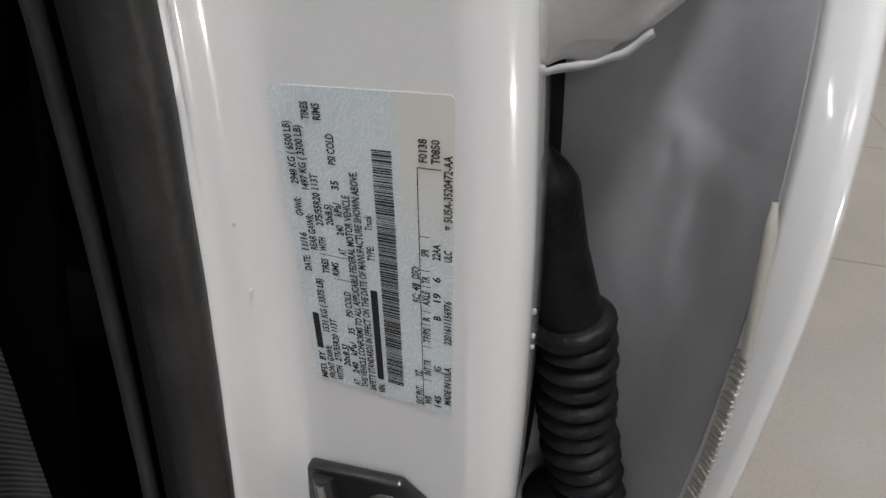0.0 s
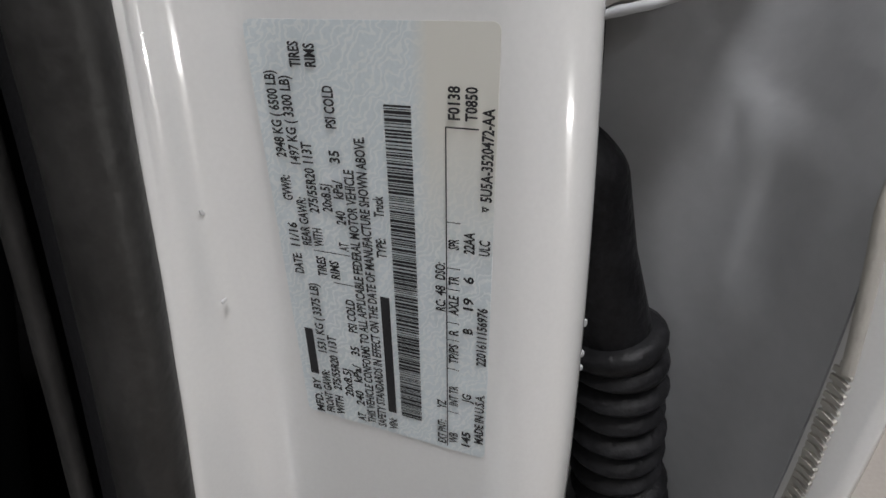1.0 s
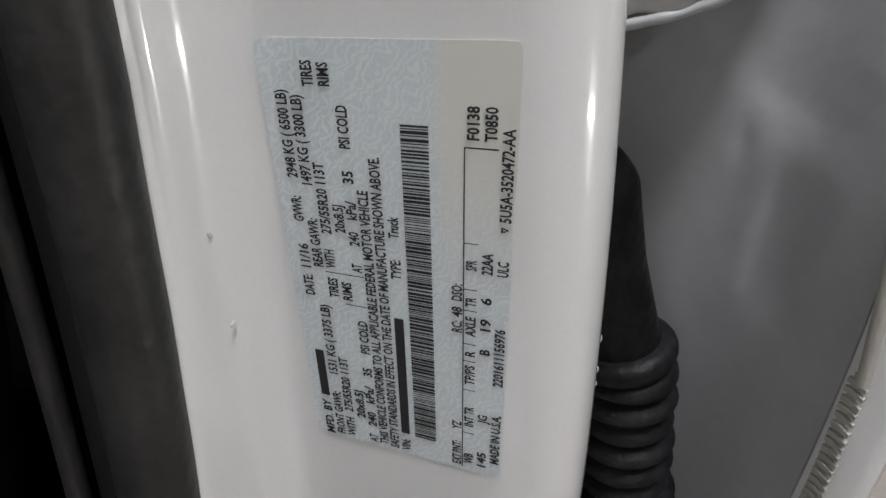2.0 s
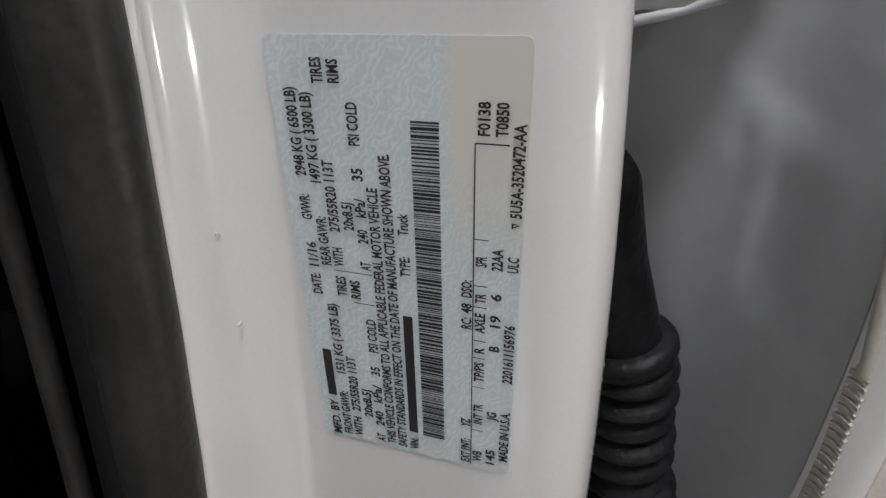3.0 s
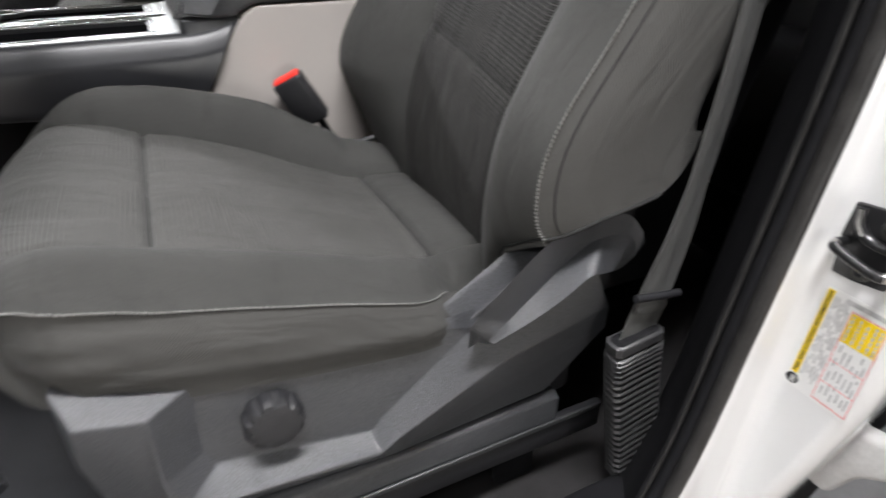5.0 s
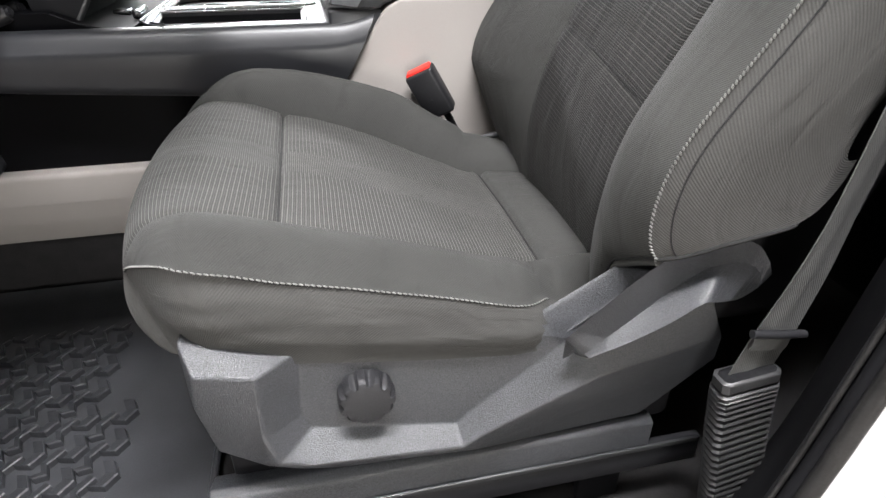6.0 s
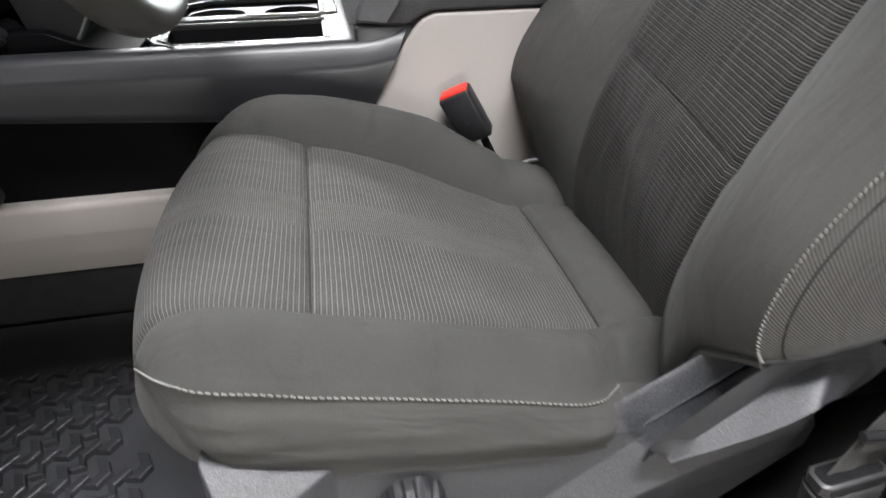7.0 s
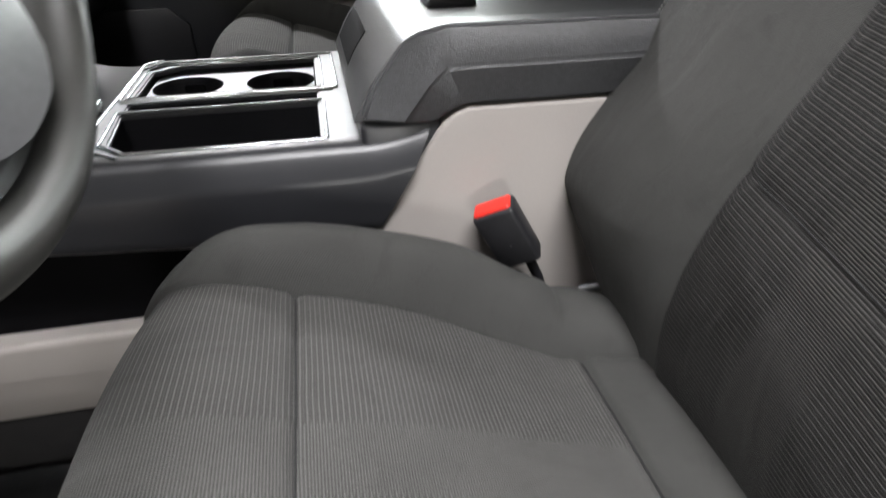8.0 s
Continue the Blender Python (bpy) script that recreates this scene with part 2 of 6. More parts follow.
WALLP = material("white_wall_paint", (0.78, 0.77, 0.75), 0.7, spots=0.03, spot_scale=3, bump=0.1, bump_scale=120)
# greys of the unseen walls and ceiling, darkened to cut bounce light
WALLG = material("unseen_grey_wall", (0.28, 0.275, 0.265), 0.8, spots=0.06, spot_scale=3, grain=0.1, grain_scale=80, bump=0.2, bump_scale=60)
CEILP = material("unseen_grey_ceiling", (0.3, 0.3, 0.295), 0.8, spots=0.05, spot_scale=2)
BOARD = material("running_board_rubber", (0.11, 0.107, 0.104), 0.6, spots=0.15, spot_scale=15, grain=0.2, bump=0.3, bump_scale=300)
GLOW = material("lamp_diffuser", (0.9, 0.9, 0.9), 0.5)
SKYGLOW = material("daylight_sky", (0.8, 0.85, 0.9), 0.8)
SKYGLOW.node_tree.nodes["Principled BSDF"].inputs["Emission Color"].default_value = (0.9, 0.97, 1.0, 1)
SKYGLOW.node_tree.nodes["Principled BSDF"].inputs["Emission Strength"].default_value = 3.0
GLOW.node_tree.nodes["Principled BSDF"].inputs["Emission Color"].default_value = (1.0, 0.975, 0.93, 1)
GLOW.node_tree.nodes["Principled BSDF"].inputs["Emission Strength"].default_value = 4.0


def security_paper():
    """Label film: pale blue with faint slanted wavy marks."""
    m = material("label_film", (0.575, 0.63, 0.655), 0.42, spots=0.03, spot_scale=60, grain=0.04, grain_scale=1200)
    n, l = m.node_tree.nodes, m.node_tree.links
    b = n["Principled BSDF"]
    old = b.inputs["Base Color"].links[0].from_socket
    uv = n.new("ShaderNodeUVMap")
    uv.uv_map = "UVMap"
    w = n.new("ShaderNodeTexWave")
    w.inputs["Scale"].default_value, w.inputs["Distortion"].default_value = 190, 14.0
    w.inputs["Detail"].default_value, w.inputs["Detail Scale"].default_value = 2, 1.6
    mp = n.new("ShaderNodeMapping")
    mp.inputs["Rotation"].default_value = (0, 0, 0.9)
    l.new(uv.outputs[0], mp.inputs[0]), l.new(mp.outputs[0], w.inputs["Vector"])
    rm = n.new("ShaderNodeMapRange")
    rm.inputs["From Min"].default_value, rm.inputs["From Max"].default_value = 0.55, 0.85
    rm.inputs["To Min"].default_value, rm.inputs["To Max"].default_value = 0.0, 0.42
    l.new(w.outputs["Fac"], rm.inputs["Value"])
    mx = n.new("ShaderNodeMix")
    mx.data_type = "RGBA"
    mx.inputs[7].default_value = (0.78, 0.79, 0.77, 1)
    l.new(rm.outputs[0], mx.inputs[0]), l.new(old, mx.inputs[6])
    sep = n.new("ShaderNodeSeparateXYZ")
    l.new(uv.outputs[0], sep.inputs[0])
    warm = n.new("ShaderNodeMapRange")
    warm.inputs["From Min"].default_value, warm.inputs["From Max"].default_value = 0.0325, 0.036
    l.new(sep.outputs[1], warm.inputs["Value"])
    top = n.new("ShaderNodeMapRange")
    top.inputs["From Min"].default_value, top.inputs["From Max"].default_value = 0.05, 0.08
    l.new(sep.outputs[0], top.inputs["Value"])
    both = n.new("ShaderNodeMath")
    both.operation = "MULTIPLY"
    l.new(warm.outputs[0], both.inputs[0]), l.new(top.outputs[0], both.inputs[1])
    m2 = n.new("ShaderNodeMix")
    m2.data_type = "RGBA"
    m2.inputs[7].default_value = (0.66, 0.65, 0.6, 1)
    l.new(both.outputs[0], m2.inputs[0]), l.new(mx.outputs[2], m2.inputs[6])
    l.new(m2.outputs[2], b.inputs["Base Color"])
    return m


FILM = security_paper()


# ---------------------------------------------------------------- building helpers
def thing(name, place, label, category, group="", kind=""):
    ob = new(name)
    ob.empty_display_size = 0.02
    ob.location = place
    return tagged(ob, label, category, group, kind)


def origin(ob):
    at = Vector((0, 0, 0))
    while ob is not None:
        at += ob.location
        ob = ob.parent
    return at


def mesh_part(name, verts, faces, mat, parent=None, label="", uvs=None, angle=40, flat=False):
    """One mesh object from places in the world, under a thing, a part or at top level."""
    base = origin(parent) if parent is not None else Vector((0, 0, 0))
    me = bpy.data.meshes.new(name)
    me.from_pydata([Vector(v) - base for v in verts], [], faces)
    if uvs is not None:
        layer = me.uv_layers.new(name="UVMap")
        for loop in me.loops:
            layer.data[loop.index].uv = uvs[loop.vertex_index]
    me.materials.append(mat)
    me.validate()
    if not flat:
        me.shade_smooth()
        me.set_sharp_from_angle(angle=radians(angle))
    ob = new(name, me)
    if parent is not None:
        ob.parent = parent
    return tagged(ob, label)


def part(name, bm, mat, parent=None, label="", angle=40):
    """Links a bmesh, in places of the world, as one mesh object."""
    base = origin(parent) if parent is not None else Vector((0, 0, 0))
    bmesh.ops.recalc_face_normals(bm, faces=bm.faces)
    bmesh.ops.translate(bm, verts=bm.verts, vec=-base)
    me = bpy.data.meshes.new(name)
    bm.to_mesh(me)
    bm.free()
    me.materials.append(mat)
    me.shade_smooth()
    me.set_sharp_from_angle(angle=radians(angle))
    ob = new(name, me)
    if parent is not None:
        ob.parent = parent
    return tagged(ob, label)


def block(a, b, bevel=0.0, seg=2):
    bm = bmesh.new()
    bmesh.ops.create_cube(bm, size=1)
    for v in bm.verts:
        v.co = Vector([a[i] + (b[i] - a[i]) * (v.co[i] + 0.5) for i in range(3)])
    if bevel:
        bmesh.ops.bevel(bm, geom=bm.edges[:], offset=bevel, segments=seg, affect="EDGES", profile=0.5)
    return bm


def prism(outline, axis, c0, c1, bevel=0.0, seg=2):
    """A flat outline, in the two other axes in order, drawn out along an axis from c0 to c1."""
    bm = bmesh.new()

    def place(p, c):
        q = list(p)
        q.insert("xyz".index(axis), c)
        return q
    lo = [bm.verts.new(place(p, c0)) for p in outline]
    hi = [bm.verts.new(place(p, c1)) for p in outline]
    bm.faces.new(lo)
    bm.faces.new(hi[::-1])
    for i in range(len(outline)):
        j = (i + 1) % len(outline)
        bm.faces.new((lo[i], hi[i], hi[j], lo[j]))
    bmesh.ops.recalc_face_normals(bm, faces=bm.faces)
    if bevel:
        bmesh.ops.bevel(bm, geom=bm.edges[:], offset=bevel, segments=seg, affect="EDGES", profile=0.5, clamp_overlap=True)
    return bm


def merge(*bms):
    """Several bmeshes of one piece in one."""
    out = bms[0]
    for b in bms[1:]:
        me = bpy.data.meshes.new("join")
        b.to_mesh(me)
        b.free()
        out.from_mesh(me)
        bpy.data.meshes.remove(me)
    return out


def table(rows, t):
    """Smooth reading of a table of (key, value)."""
    ks, vs = [r[0] for r in rows], [r[1] for r in rows]
    return float(np.interp(t, ks, vs)) if ks[0] < ks[-1] else float(np.interp(-t, [-k for k in ks], vs))


def smooth_line(points, n):
    """A smooth curve through points, resampled to n places (Catmull-Rom)."""
    p = [Vector(q) for q in points]
    p = [2 * p[0] - p[1]] + p + [2 * p[-1] - p[-2]]
    out = []
    for k in range(n):
        s = k / (n - 1) * (len(p) - 3)
        i = min(int(s), len(p) - 4)
        t = s - i
        a, b, c, d = p[i:i + 4]
        out.append(0.5 * (2 * b + (c - a) * t + (2 * a - 5 * b + 4 * c - d) * t * t + (3 * b - a - 3 * c + d) * t ** 3))
    return out


def sheet(rows, thick=0.0, uv=None):
    """Verts, faces and uvs of a surface given as rows of places; with thick it gets a back and a rim."""
    P = np.array([[tuple(q) for q in r] for r in rows], float)
    n, m = P.shape[:2]
    verts = [tuple(q) for q in P.reshape(-1, 3)]
    faces = [(i * m + j, i * m + j + 1, (i + 1) * m + j + 1, (i + 1) * m + j) for i in range(n - 1) for j in range(m - 1)]
    if uv is None:
        du = np.r_[0, np.cumsum(np.linalg.norm(np.diff(P, axis=0), axis=2).mean(1))]
        dv = np.r_[0, np.cumsum(np.linalg.norm(np.diff(P, axis=1), axis=2).mean(0))]
        uvs = [(du[i], dv[j]) for i in range(n) for j in range(m)]
    else:
        uvs = [uv[i][j] for i in range(n) for j in range(m)]
    if thick:
        gu, gv = np.gradient(P, axis=0), np.gradient(P, axis=1)
        N = np.cross(gu, gv)
        N /= np.linalg.norm(N, axis=2, keepdims=True) + 1e-12
        k = n * m
        verts += [tuple(q) for q in (P + N * thick).reshape(-1, 3)]
        uvs = uvs + uvs
        faces += [tuple(k + x for x in f[::-1]) for f in faces]
        rim = [(i, j) for j in range(m) for i in (0,)] + [(i, m - 1) for i in range(1, n)] + [(n - 1, j) for j in range(m - 2, -1, -1)] + [(i, 0) for i in range(n - 2, 0, -1)]
        ids = [i * m + j for i, j in rim]
        faces += [(ids[a], ids[(a + 1) % len(ids)], k + ids[(a + 1) % len(ids)], k + ids[a]) for a in range(len(ids))][::1]
    return verts, faces, uvs


def tube(path, radius, seg=12, caps=True, flat=1.0):
    """A round bar along a path; radius may be a list. Returns a bmesh."""
    bm = bmesh.new()
    p = [Vector(q) for q in path]
    rad = radius if isinstance(radius, (list, tuple)) else [radius] * len(p)
    rings, side = [], None
    for i, q in enumerate(p):
        d = (p[min(i + 1, len(p) - 1)] - p[max(i - 1, 0)]).normalized()
        if side is None:
            side = d.orthogonal().normalized()
        side = (side - d * side.dot(d)).normalized()
        up = d.cross(side)
        rings.append([bm.verts.new(q + rad[i] * (math.cos(a) * side + flat * math.sin(a) * up)) for a in [2 * math.pi * k / seg for k in range(seg)]])
    for a, b in zip(rings, rings[1:]):
        for k in range(seg):
            bm.faces.new((a[k], a[(k + 1) % seg], b[(k + 1) % seg], b[k]))
    if caps:
        bm.faces.new(rings[0][::-1])
        bm.faces.new(rings[-1])
    bmesh.ops.recalc_face_normals(bm, faces=bm.faces)
    return bm


def stitches(path, length, gap, radius, twist=0.0, side=None):
    """A row of short threads along a path, as one mesh."""
    p = [Vector(q) for q in path]
    d = [0.0]
    for a, b in zip(p, p[1:]):
        d.append(d[-1] + (b - a).length)

    def at(s):
        i = max(k for k in range(len(d) - 1) if d[k] <= max(s, 0))
        t = (s - d[i]) / max(d[i + 1] - d[i], 1e-9)
        return p[i].lerp(p[i + 1], t)
    verts, faces, s = [], [], 0.0
    while s + length < d[-1]:
        a, b = at(s), at(s + length)
        ax = (b - a).normalized()
        across = Vector(side) if side else ax.cross(Vector((0, 0, 1))).normalized()
        up = across.cross(ax).normalized()
        a, b = a - up * twist, b + up * twist
        k = len(verts)
        for q, r in ((a, 0.55), (a.lerp(b, 0.25), 1.0), (a.lerp(b, 0.75), 1.0), (b, 0.55)):
            for c in range(6):
                w = 2 * math.pi * c / 6
                verts.append(q + radius * r * (math.cos(w) * across + math.sin(w) * up))
        for i in range(3):
            for c in range(6):
                faces.append((k + i * 6 + c, k + i * 6 + (c + 1) % 6, k + i * 6 + 6 + (c + 1) % 6, k + i * 6 + 6 + c))
        faces.append(tuple(k + c for c in range(5, -1, -1)))
        faces.append(tuple(k + 18 + c for c in range(6)))
        s += length + gap * random.uniform(0.8, 1.2)
    return verts, faces


def lettering(body):
    """Outline of a line of writing with Blender's own font: places in (along, up), 1 wide and 1 tall."""
    c = bpy.data.curves.new("writing", "FONT")
    c.body, c.resolution_u, c.offset = body, 2, 0.027
    ob = new("writing", c)
    bpy.context.view_layer.update()
    me = bpy.data.meshes.new_from_object(ob.evaluated_get(bpy.context.evaluated_depsgraph_get()))
    pts, faces = [v.co.copy() for v in me.vertices], [tuple(f.vertices) for f in me.polygons]
    bpy.data.objects.remove(ob)
    bpy.data.curves.remove(c)
    bpy.data.meshes.remove(me)
    x0, x1 = min(q.x for q in pts), max(q.x for q in pts)
    y0, y1 = 0.0, 0.70
    return [((q.x - x0) / (x1 - x0), (q.y - y0) / (y1 - y0)) for q in pts], faces


# ---------------------------------------------------------------- the hall round the truck
ground = tagged(part("ground", block((-9, -9, -0.2), (9, 14, 0.0)), CONCRETE), "sealed beige concrete floor of a hall", "floor", kind="structure")
for gx in range(-5, 8):
    part("floor_joint", block((gx * 1.2 - 0.42, -9, 0.0005), (gx * 1.2 - 0.412, 12, 0.0015)), JOINT, ground)
for gy in range(-6, 4):
    part("floor_joint", block((-9, gy * 1.2 - 0.35, 0.0005), (9, gy * 1.2 - 0.342, 0.0015)), JOINT, ground)
for nm, a, b in (("wall_east", (6.0, -5.5, 0), (6.2, 13, 4.0)), ("wall_west", (-7.2, -5.5, 0), (-7.0, 13, 4.0)),
                 ("wall_south", (-7.2, -5.7, 0), (6.2, -5.5, 4.0))):
    tagged(part(nm, block(a, b), WALLP if nm == "wall_east" else WALLG), "white painted hall wall" if nm == "wall_east" else "unseen grey hall wall, kept dark to cut bounce light", "wall", kind="structure")
# unseen window, made up to house the glare lamp
tagged(part("wall_north", merge(block((-7.2, 9.0, 0), (6.2, 9.2, 0.8)), block((-7.2, 9.0, 3.6), (6.2, 9.2, 4.0)), block((-7.2, 9.0, 0.8), (-1.5, 9.2, 3.6)), block((5.5, 9.0, 0.8), (6.2, 9.2, 3.6))), WALLP), "white painted hall wall with an opening for the added window", "wall", kind="structure")
window = tagged(part("added_window", merge(block((-1.5, 9.05, 0.8), (5.5, 9.15, 0.86), 0.004), block((-1.5, 9.05, 3.54), (5.5, 9.15, 3.6), 0.004), block((-1.5, 9.05, 0.86), (-1.44, 9.15, 3.54), 0.004), block((5.44, 9.05, 0.86), (5.5, 9.15, 3.54), 0.004)), SATIN), "unseen dark-framed hall window added for console glare", "window", kind="structure")
for mx in (0.25, 2.0, 3.75):
    part("mullion", block((mx - 0.025, 9.06, 0.86), (mx + 0.025, 9.14, 3.54), 0.003), SATIN, window)
tagged(part("backdrop", block((-6, 9.9, -1), (9, 9.95, 6)), SKYGLOW), "plain glowing backdrop behind the added window", "sky", kind="structure")
tagged(part("ceiling", block((-7.2, -5.7, 4.0), (6.2, 13.2, 4.2)), CEILP), "unseen grey hall ceiling, kept dark to cut bounce light", "ceiling", kind="structure")
tagged(part("baseboard", block((5.975, -5.5, 0), (6.0, 13, 0.09), 0.004), WALLP), "white skirting board along the hall wall", "baseboard", kind="structure")
# unseen fittings added round these lamps
for lx, ly, watts in LAMPS:
    fx = thing("added_ceiling_light", (lx, ly, LAMP_Z), "unseen white strip light fitting added under the hall ceiling", "ceiling light", "hall lights")
    part("frame", merge(block((lx - 0.66, ly - 0.19, LAMP_Z), (lx + 0.66, ly + 0.19, LAMP_Z + 0.07), 0.01),
                        block((lx - 0.5, ly - 0.008, LAMP_Z + 0.07), (lx - 0.484, ly + 0.008, 4.0)),
                        block((lx + 0.484, ly - 0.008, LAMP_Z + 0.07), (lx + 0.5, ly + 0.008, 4.0))), WALLP, fx)
    part("diffuser", block((lx - 0.625, ly - 0.16, LAMP_Z - 0.015), (lx + 0.625, ly + 0.16, LAMP_Z - 0.002), 0.004), GLOW, fx)
wl = thing("wall_light", WALL_LIGHT, "white low wall light fitting on the hall wall", "wall light")
part("frame", block((WALL_LIGHT[0] - 0.43, -5.5, WALL_LIGHT[2] - 0.15), (WALL_LIGHT[0] + 0.43, WALL_LIGHT[1], WALL_LIGHT[2] + 0.15), 0.01), WALLP, wl)
part("diffuser", block((WALL_LIGHT[0] - 0.4, WALL_LIGHT[1] + 0.002, WALL_LIGHT[2] - 0.12), (WALL_LIGHT[0] + 0.4, WALL_LIGHT[1] + 0.014, WALL_LIGHT[2] + 0.12), 0.004), GLOW, wl)

# ---------------------------------------------------------------- the door pillar
E1 = [(1.6, -0.002), (1.3, -0.005), (1.2, -0.0115), (1.16, -0.0158), (1.1, -0.0235), (1.0, -0.040), (0.9, -0.058), (0.8, -0.074), (0.72, -0.092), (0.62, -0.13), (0.5, -0.2)]
YR = [(1.6, 0.0), (1.3, -0.026), (1.19, -0.036), (1.13, -0.042), (1.09, -0.0445), (1.03, -0.0475), (0.93, -0.0465), (0.87, -0.0415), (0.84, -0.037), (0.77, -0.022), (0.7, -0.005), (0.6, 0.012), (0.5, 0.02)]
Z_JAMB = [0.5 + 1.1 * i / 110 for i in range(111)]


def smoothed(rows):
    """A table softened by a running mean, so that the pillar's lines bend without kinks."""
    zs = np.linspace(0.4, 1.7, 400)
    v = np.interp(zs, [r[0] for r in rows][::-1], [r[1] for r in rows][::-1])
    k = np.ones(25) / 25
    pad = np.r_[np.full(12, v[0]), v, np.full(12, v[-1])]
    v = np.convolve(pad, k, "valid")
    return lambda z: float(np.interp(z, zs, v))


e1x, yright = smoothed(E1), smoothed(YR)


def face_x(z):
    return -0.001 + (z - 1.166) * 0.065


def jamb_x(y, z):
    """The face on which striker and labels sit, bent forward towards the seal."""
    return face_x(z) - (max(0.0, y - 0.022) ** 2) * 28


pillar = thing("door_pillar", (0.0, 0.0, 0.5), "white painted steel door pillar with labels and a latch striker", "car pillar")
rows = []
for z in Z_JAMB:
    e, x0, yr = e1x(z), face_x(z), yright(z)
    yl = 0.026
    line = [(e - 0.0035, 0.0425, z)] + smooth_line([(e, 0.041, z), (x0 - 0.014, 0.0392, z), (x0 - 0.008, 0.0372, z), (x0 - 0.0042, 0.0342, z), (x0 - 0.0016, 0.0302, z), (x0 - 0.0003, yl, z)], 21)
    for k in range(1, 9):
        line.append((x0, yl + (yr + 0.017 - yl) * k / 9, z))
    for k in range(0, 17):
        a = radians(90 * k / 16)
        line.append((x0 + 0.017 * (1 - math.cos(a)), yr + 0.017 * (1 - math.sin(a)), z))
    line += [(x0 + 0.03, yr + 0.0005, z), (x0 + 0.055, yr + 0.002, z), (x0 + 0.075, yr + 0.012, z)]
    rows.append(line)
v, f, u = sheet(rows, 0.0025)
mesh_part("jamb_panel", v, f, WHITE, pillar, angle=60)
# weld nibs along the corner
for z in (1.093, 1.0835, 1.079, 1.0, 0.955, 0.951, 0.9):
    bm = bmesh.new()
    bmesh.ops.create_icosphere(bm, subdivisions=2, radius=0.0006)
    bmesh.ops.scale(bm, vec=(1, 1, random.uniform(1.2, 2.4)), verts=bm.verts)
    bmesh.ops.translate(bm, verts=bm.verts, vec=(face_x(z) + 0.0225, yright(z) - 0.0001, z))
    part("paint_nib", bm, SHADED_WHITE, pillar)
# chips in the paint
for y, z, s in ((0.0375, 1.127, 0.0007), (0.0385, 1.085, 0.0006), (0.039, 1.072, 0.0008), (0.036, 1.105, 0.0004), (0.0388, 1.052, 0.0006)):
    x = face_x(z) - 0.0085
    bm = prism([(y - s * 0.5, z - s), (y + s * 0.3, z - s * 0.4), (y + s * 0.5, z + s), (y - s * 0.2, z + s * 0.5)], "x", x - 0.0006, x + 0.001)
    part("paint_chip", bm, GREYINK, pillar)

# seal: bulb, groove lip and inner carrier
zs = [0.5 + 1.1 * i / 120 for i in range(121)]
seal = thing("door_seal", (0.0, 0.05, 0.5), "dull black rubber door seal along the pillar flange", "door seal")
part("bulb", tube([(e1x(z) - 0.0062, 0.0484, z) for z in zs], [0.0082 + 0.0003 * noise.noise((0, 0, z * 40)) for z in zs], 20), RUBBER, seal)
part("lip", tube([(e1x(z) - 0.004, 0.0745, z) for z in zs], [0.0026 + 0.0003 * noise.noise((3, 0, z * 60)) for z in zs], 10), RUBBER, seal)
part("carrier", tube([(e1x(z) + 0.006, 0.066, z) for z in zs], 0.009, 10), TRIM, seal)

# inner trim of the pillar
rows = []
for z in zs:
    e = e1x(z)
    rows.append([(e + 0.0005, 0.0785, z), (e + 0.004, 0.081, z), (e + 0.012, 0.087, z), (e + 0.03, 0.10, z), (e + 0.055, 0.125, z), (e + 0.075, 0.15, z), (e + 0.12, 0.165, z), (e + 0.26, 0.17, z)])
v, f, u = sheet(rows, 0.003)
trim = tagged(mesh_part("pillar_trim", v, f, TRIM, angle=60), "black grained plastic trim inside the door pillar", "pillar trim")


# ---------------------------------------------------------------- labels
def on_jamb(y, z, lift):
    return (jamb_x(y, z) - lift, y, z)


class Sticker:
    """Maps (along, across), both 0 to 1, to the pillar; along runs up the pillar, across from the seal towards the corner."""

    def __init__(self, bl, tl, tr, br):
        self.c = [np.array(q) for q in (bl, tl, tr, br)]

    def at(self, u, w, lift):
        bl, tl, tr, br = self.c
        q = bl * (1 - u) * (1 - w) + tl * u * (1 - w) + tr * u * w + br * (1 - u) * w
        return on_jamb(q[0], q[1], lift)

    def film(self, name, mat, parent, lift, u0=0.0, u1=1.0, w0=0.0, w1=1.0, label="", n=14, corner=0.03):
        ends = (0.0015, 0.003, 0.005, 0.008, 0.012, 0.016)
        us = sorted([*np.linspace(u0, u1, n), *(u0 + d for d in ends), *(u1 - d for d in ends)])
        ws = np.linspace(w0, w1, n)
        rows, uv = [], []
        for i, uu in enumerate(us):
            # rounded corners: the ends of the outer rows are drawn in
            pull = corner * (1 - math.sqrt(1 - max(0.0, 1 - min(uu - u0, u1 - uu) / 0.016) ** 2)) * (w1 - w0)
            ww = [min(max(w, w0 + pull), w1 - pull) for w in ws]
            rows.append([self.at(uu, w, lift) for w in ww])
            uv.append([(uu * 0.098, w * 0.049) for w in ww])
        v, f, u = sheet(rows, 0.0002, uv)
        return mesh_part(name, v, f, mat, parent, label, u)

    def row(self, verts, faces, w, size, items, lift):
        for body, a, b in items:
            k = len(verts)
            if body.startswith("#"):
                pts, fs = [(0, 0), (1, 0), (1, 1), (0, 1)], [(0, 1, 2, 3)]
            else:
                pts, fs = lettering(body)
            for s, t in pts:
                verts.append(self.at(a + (b - a) * s, w + size * (0.5 - t), lift))
            faces += [tuple(k + x for x in g) for g in fs]


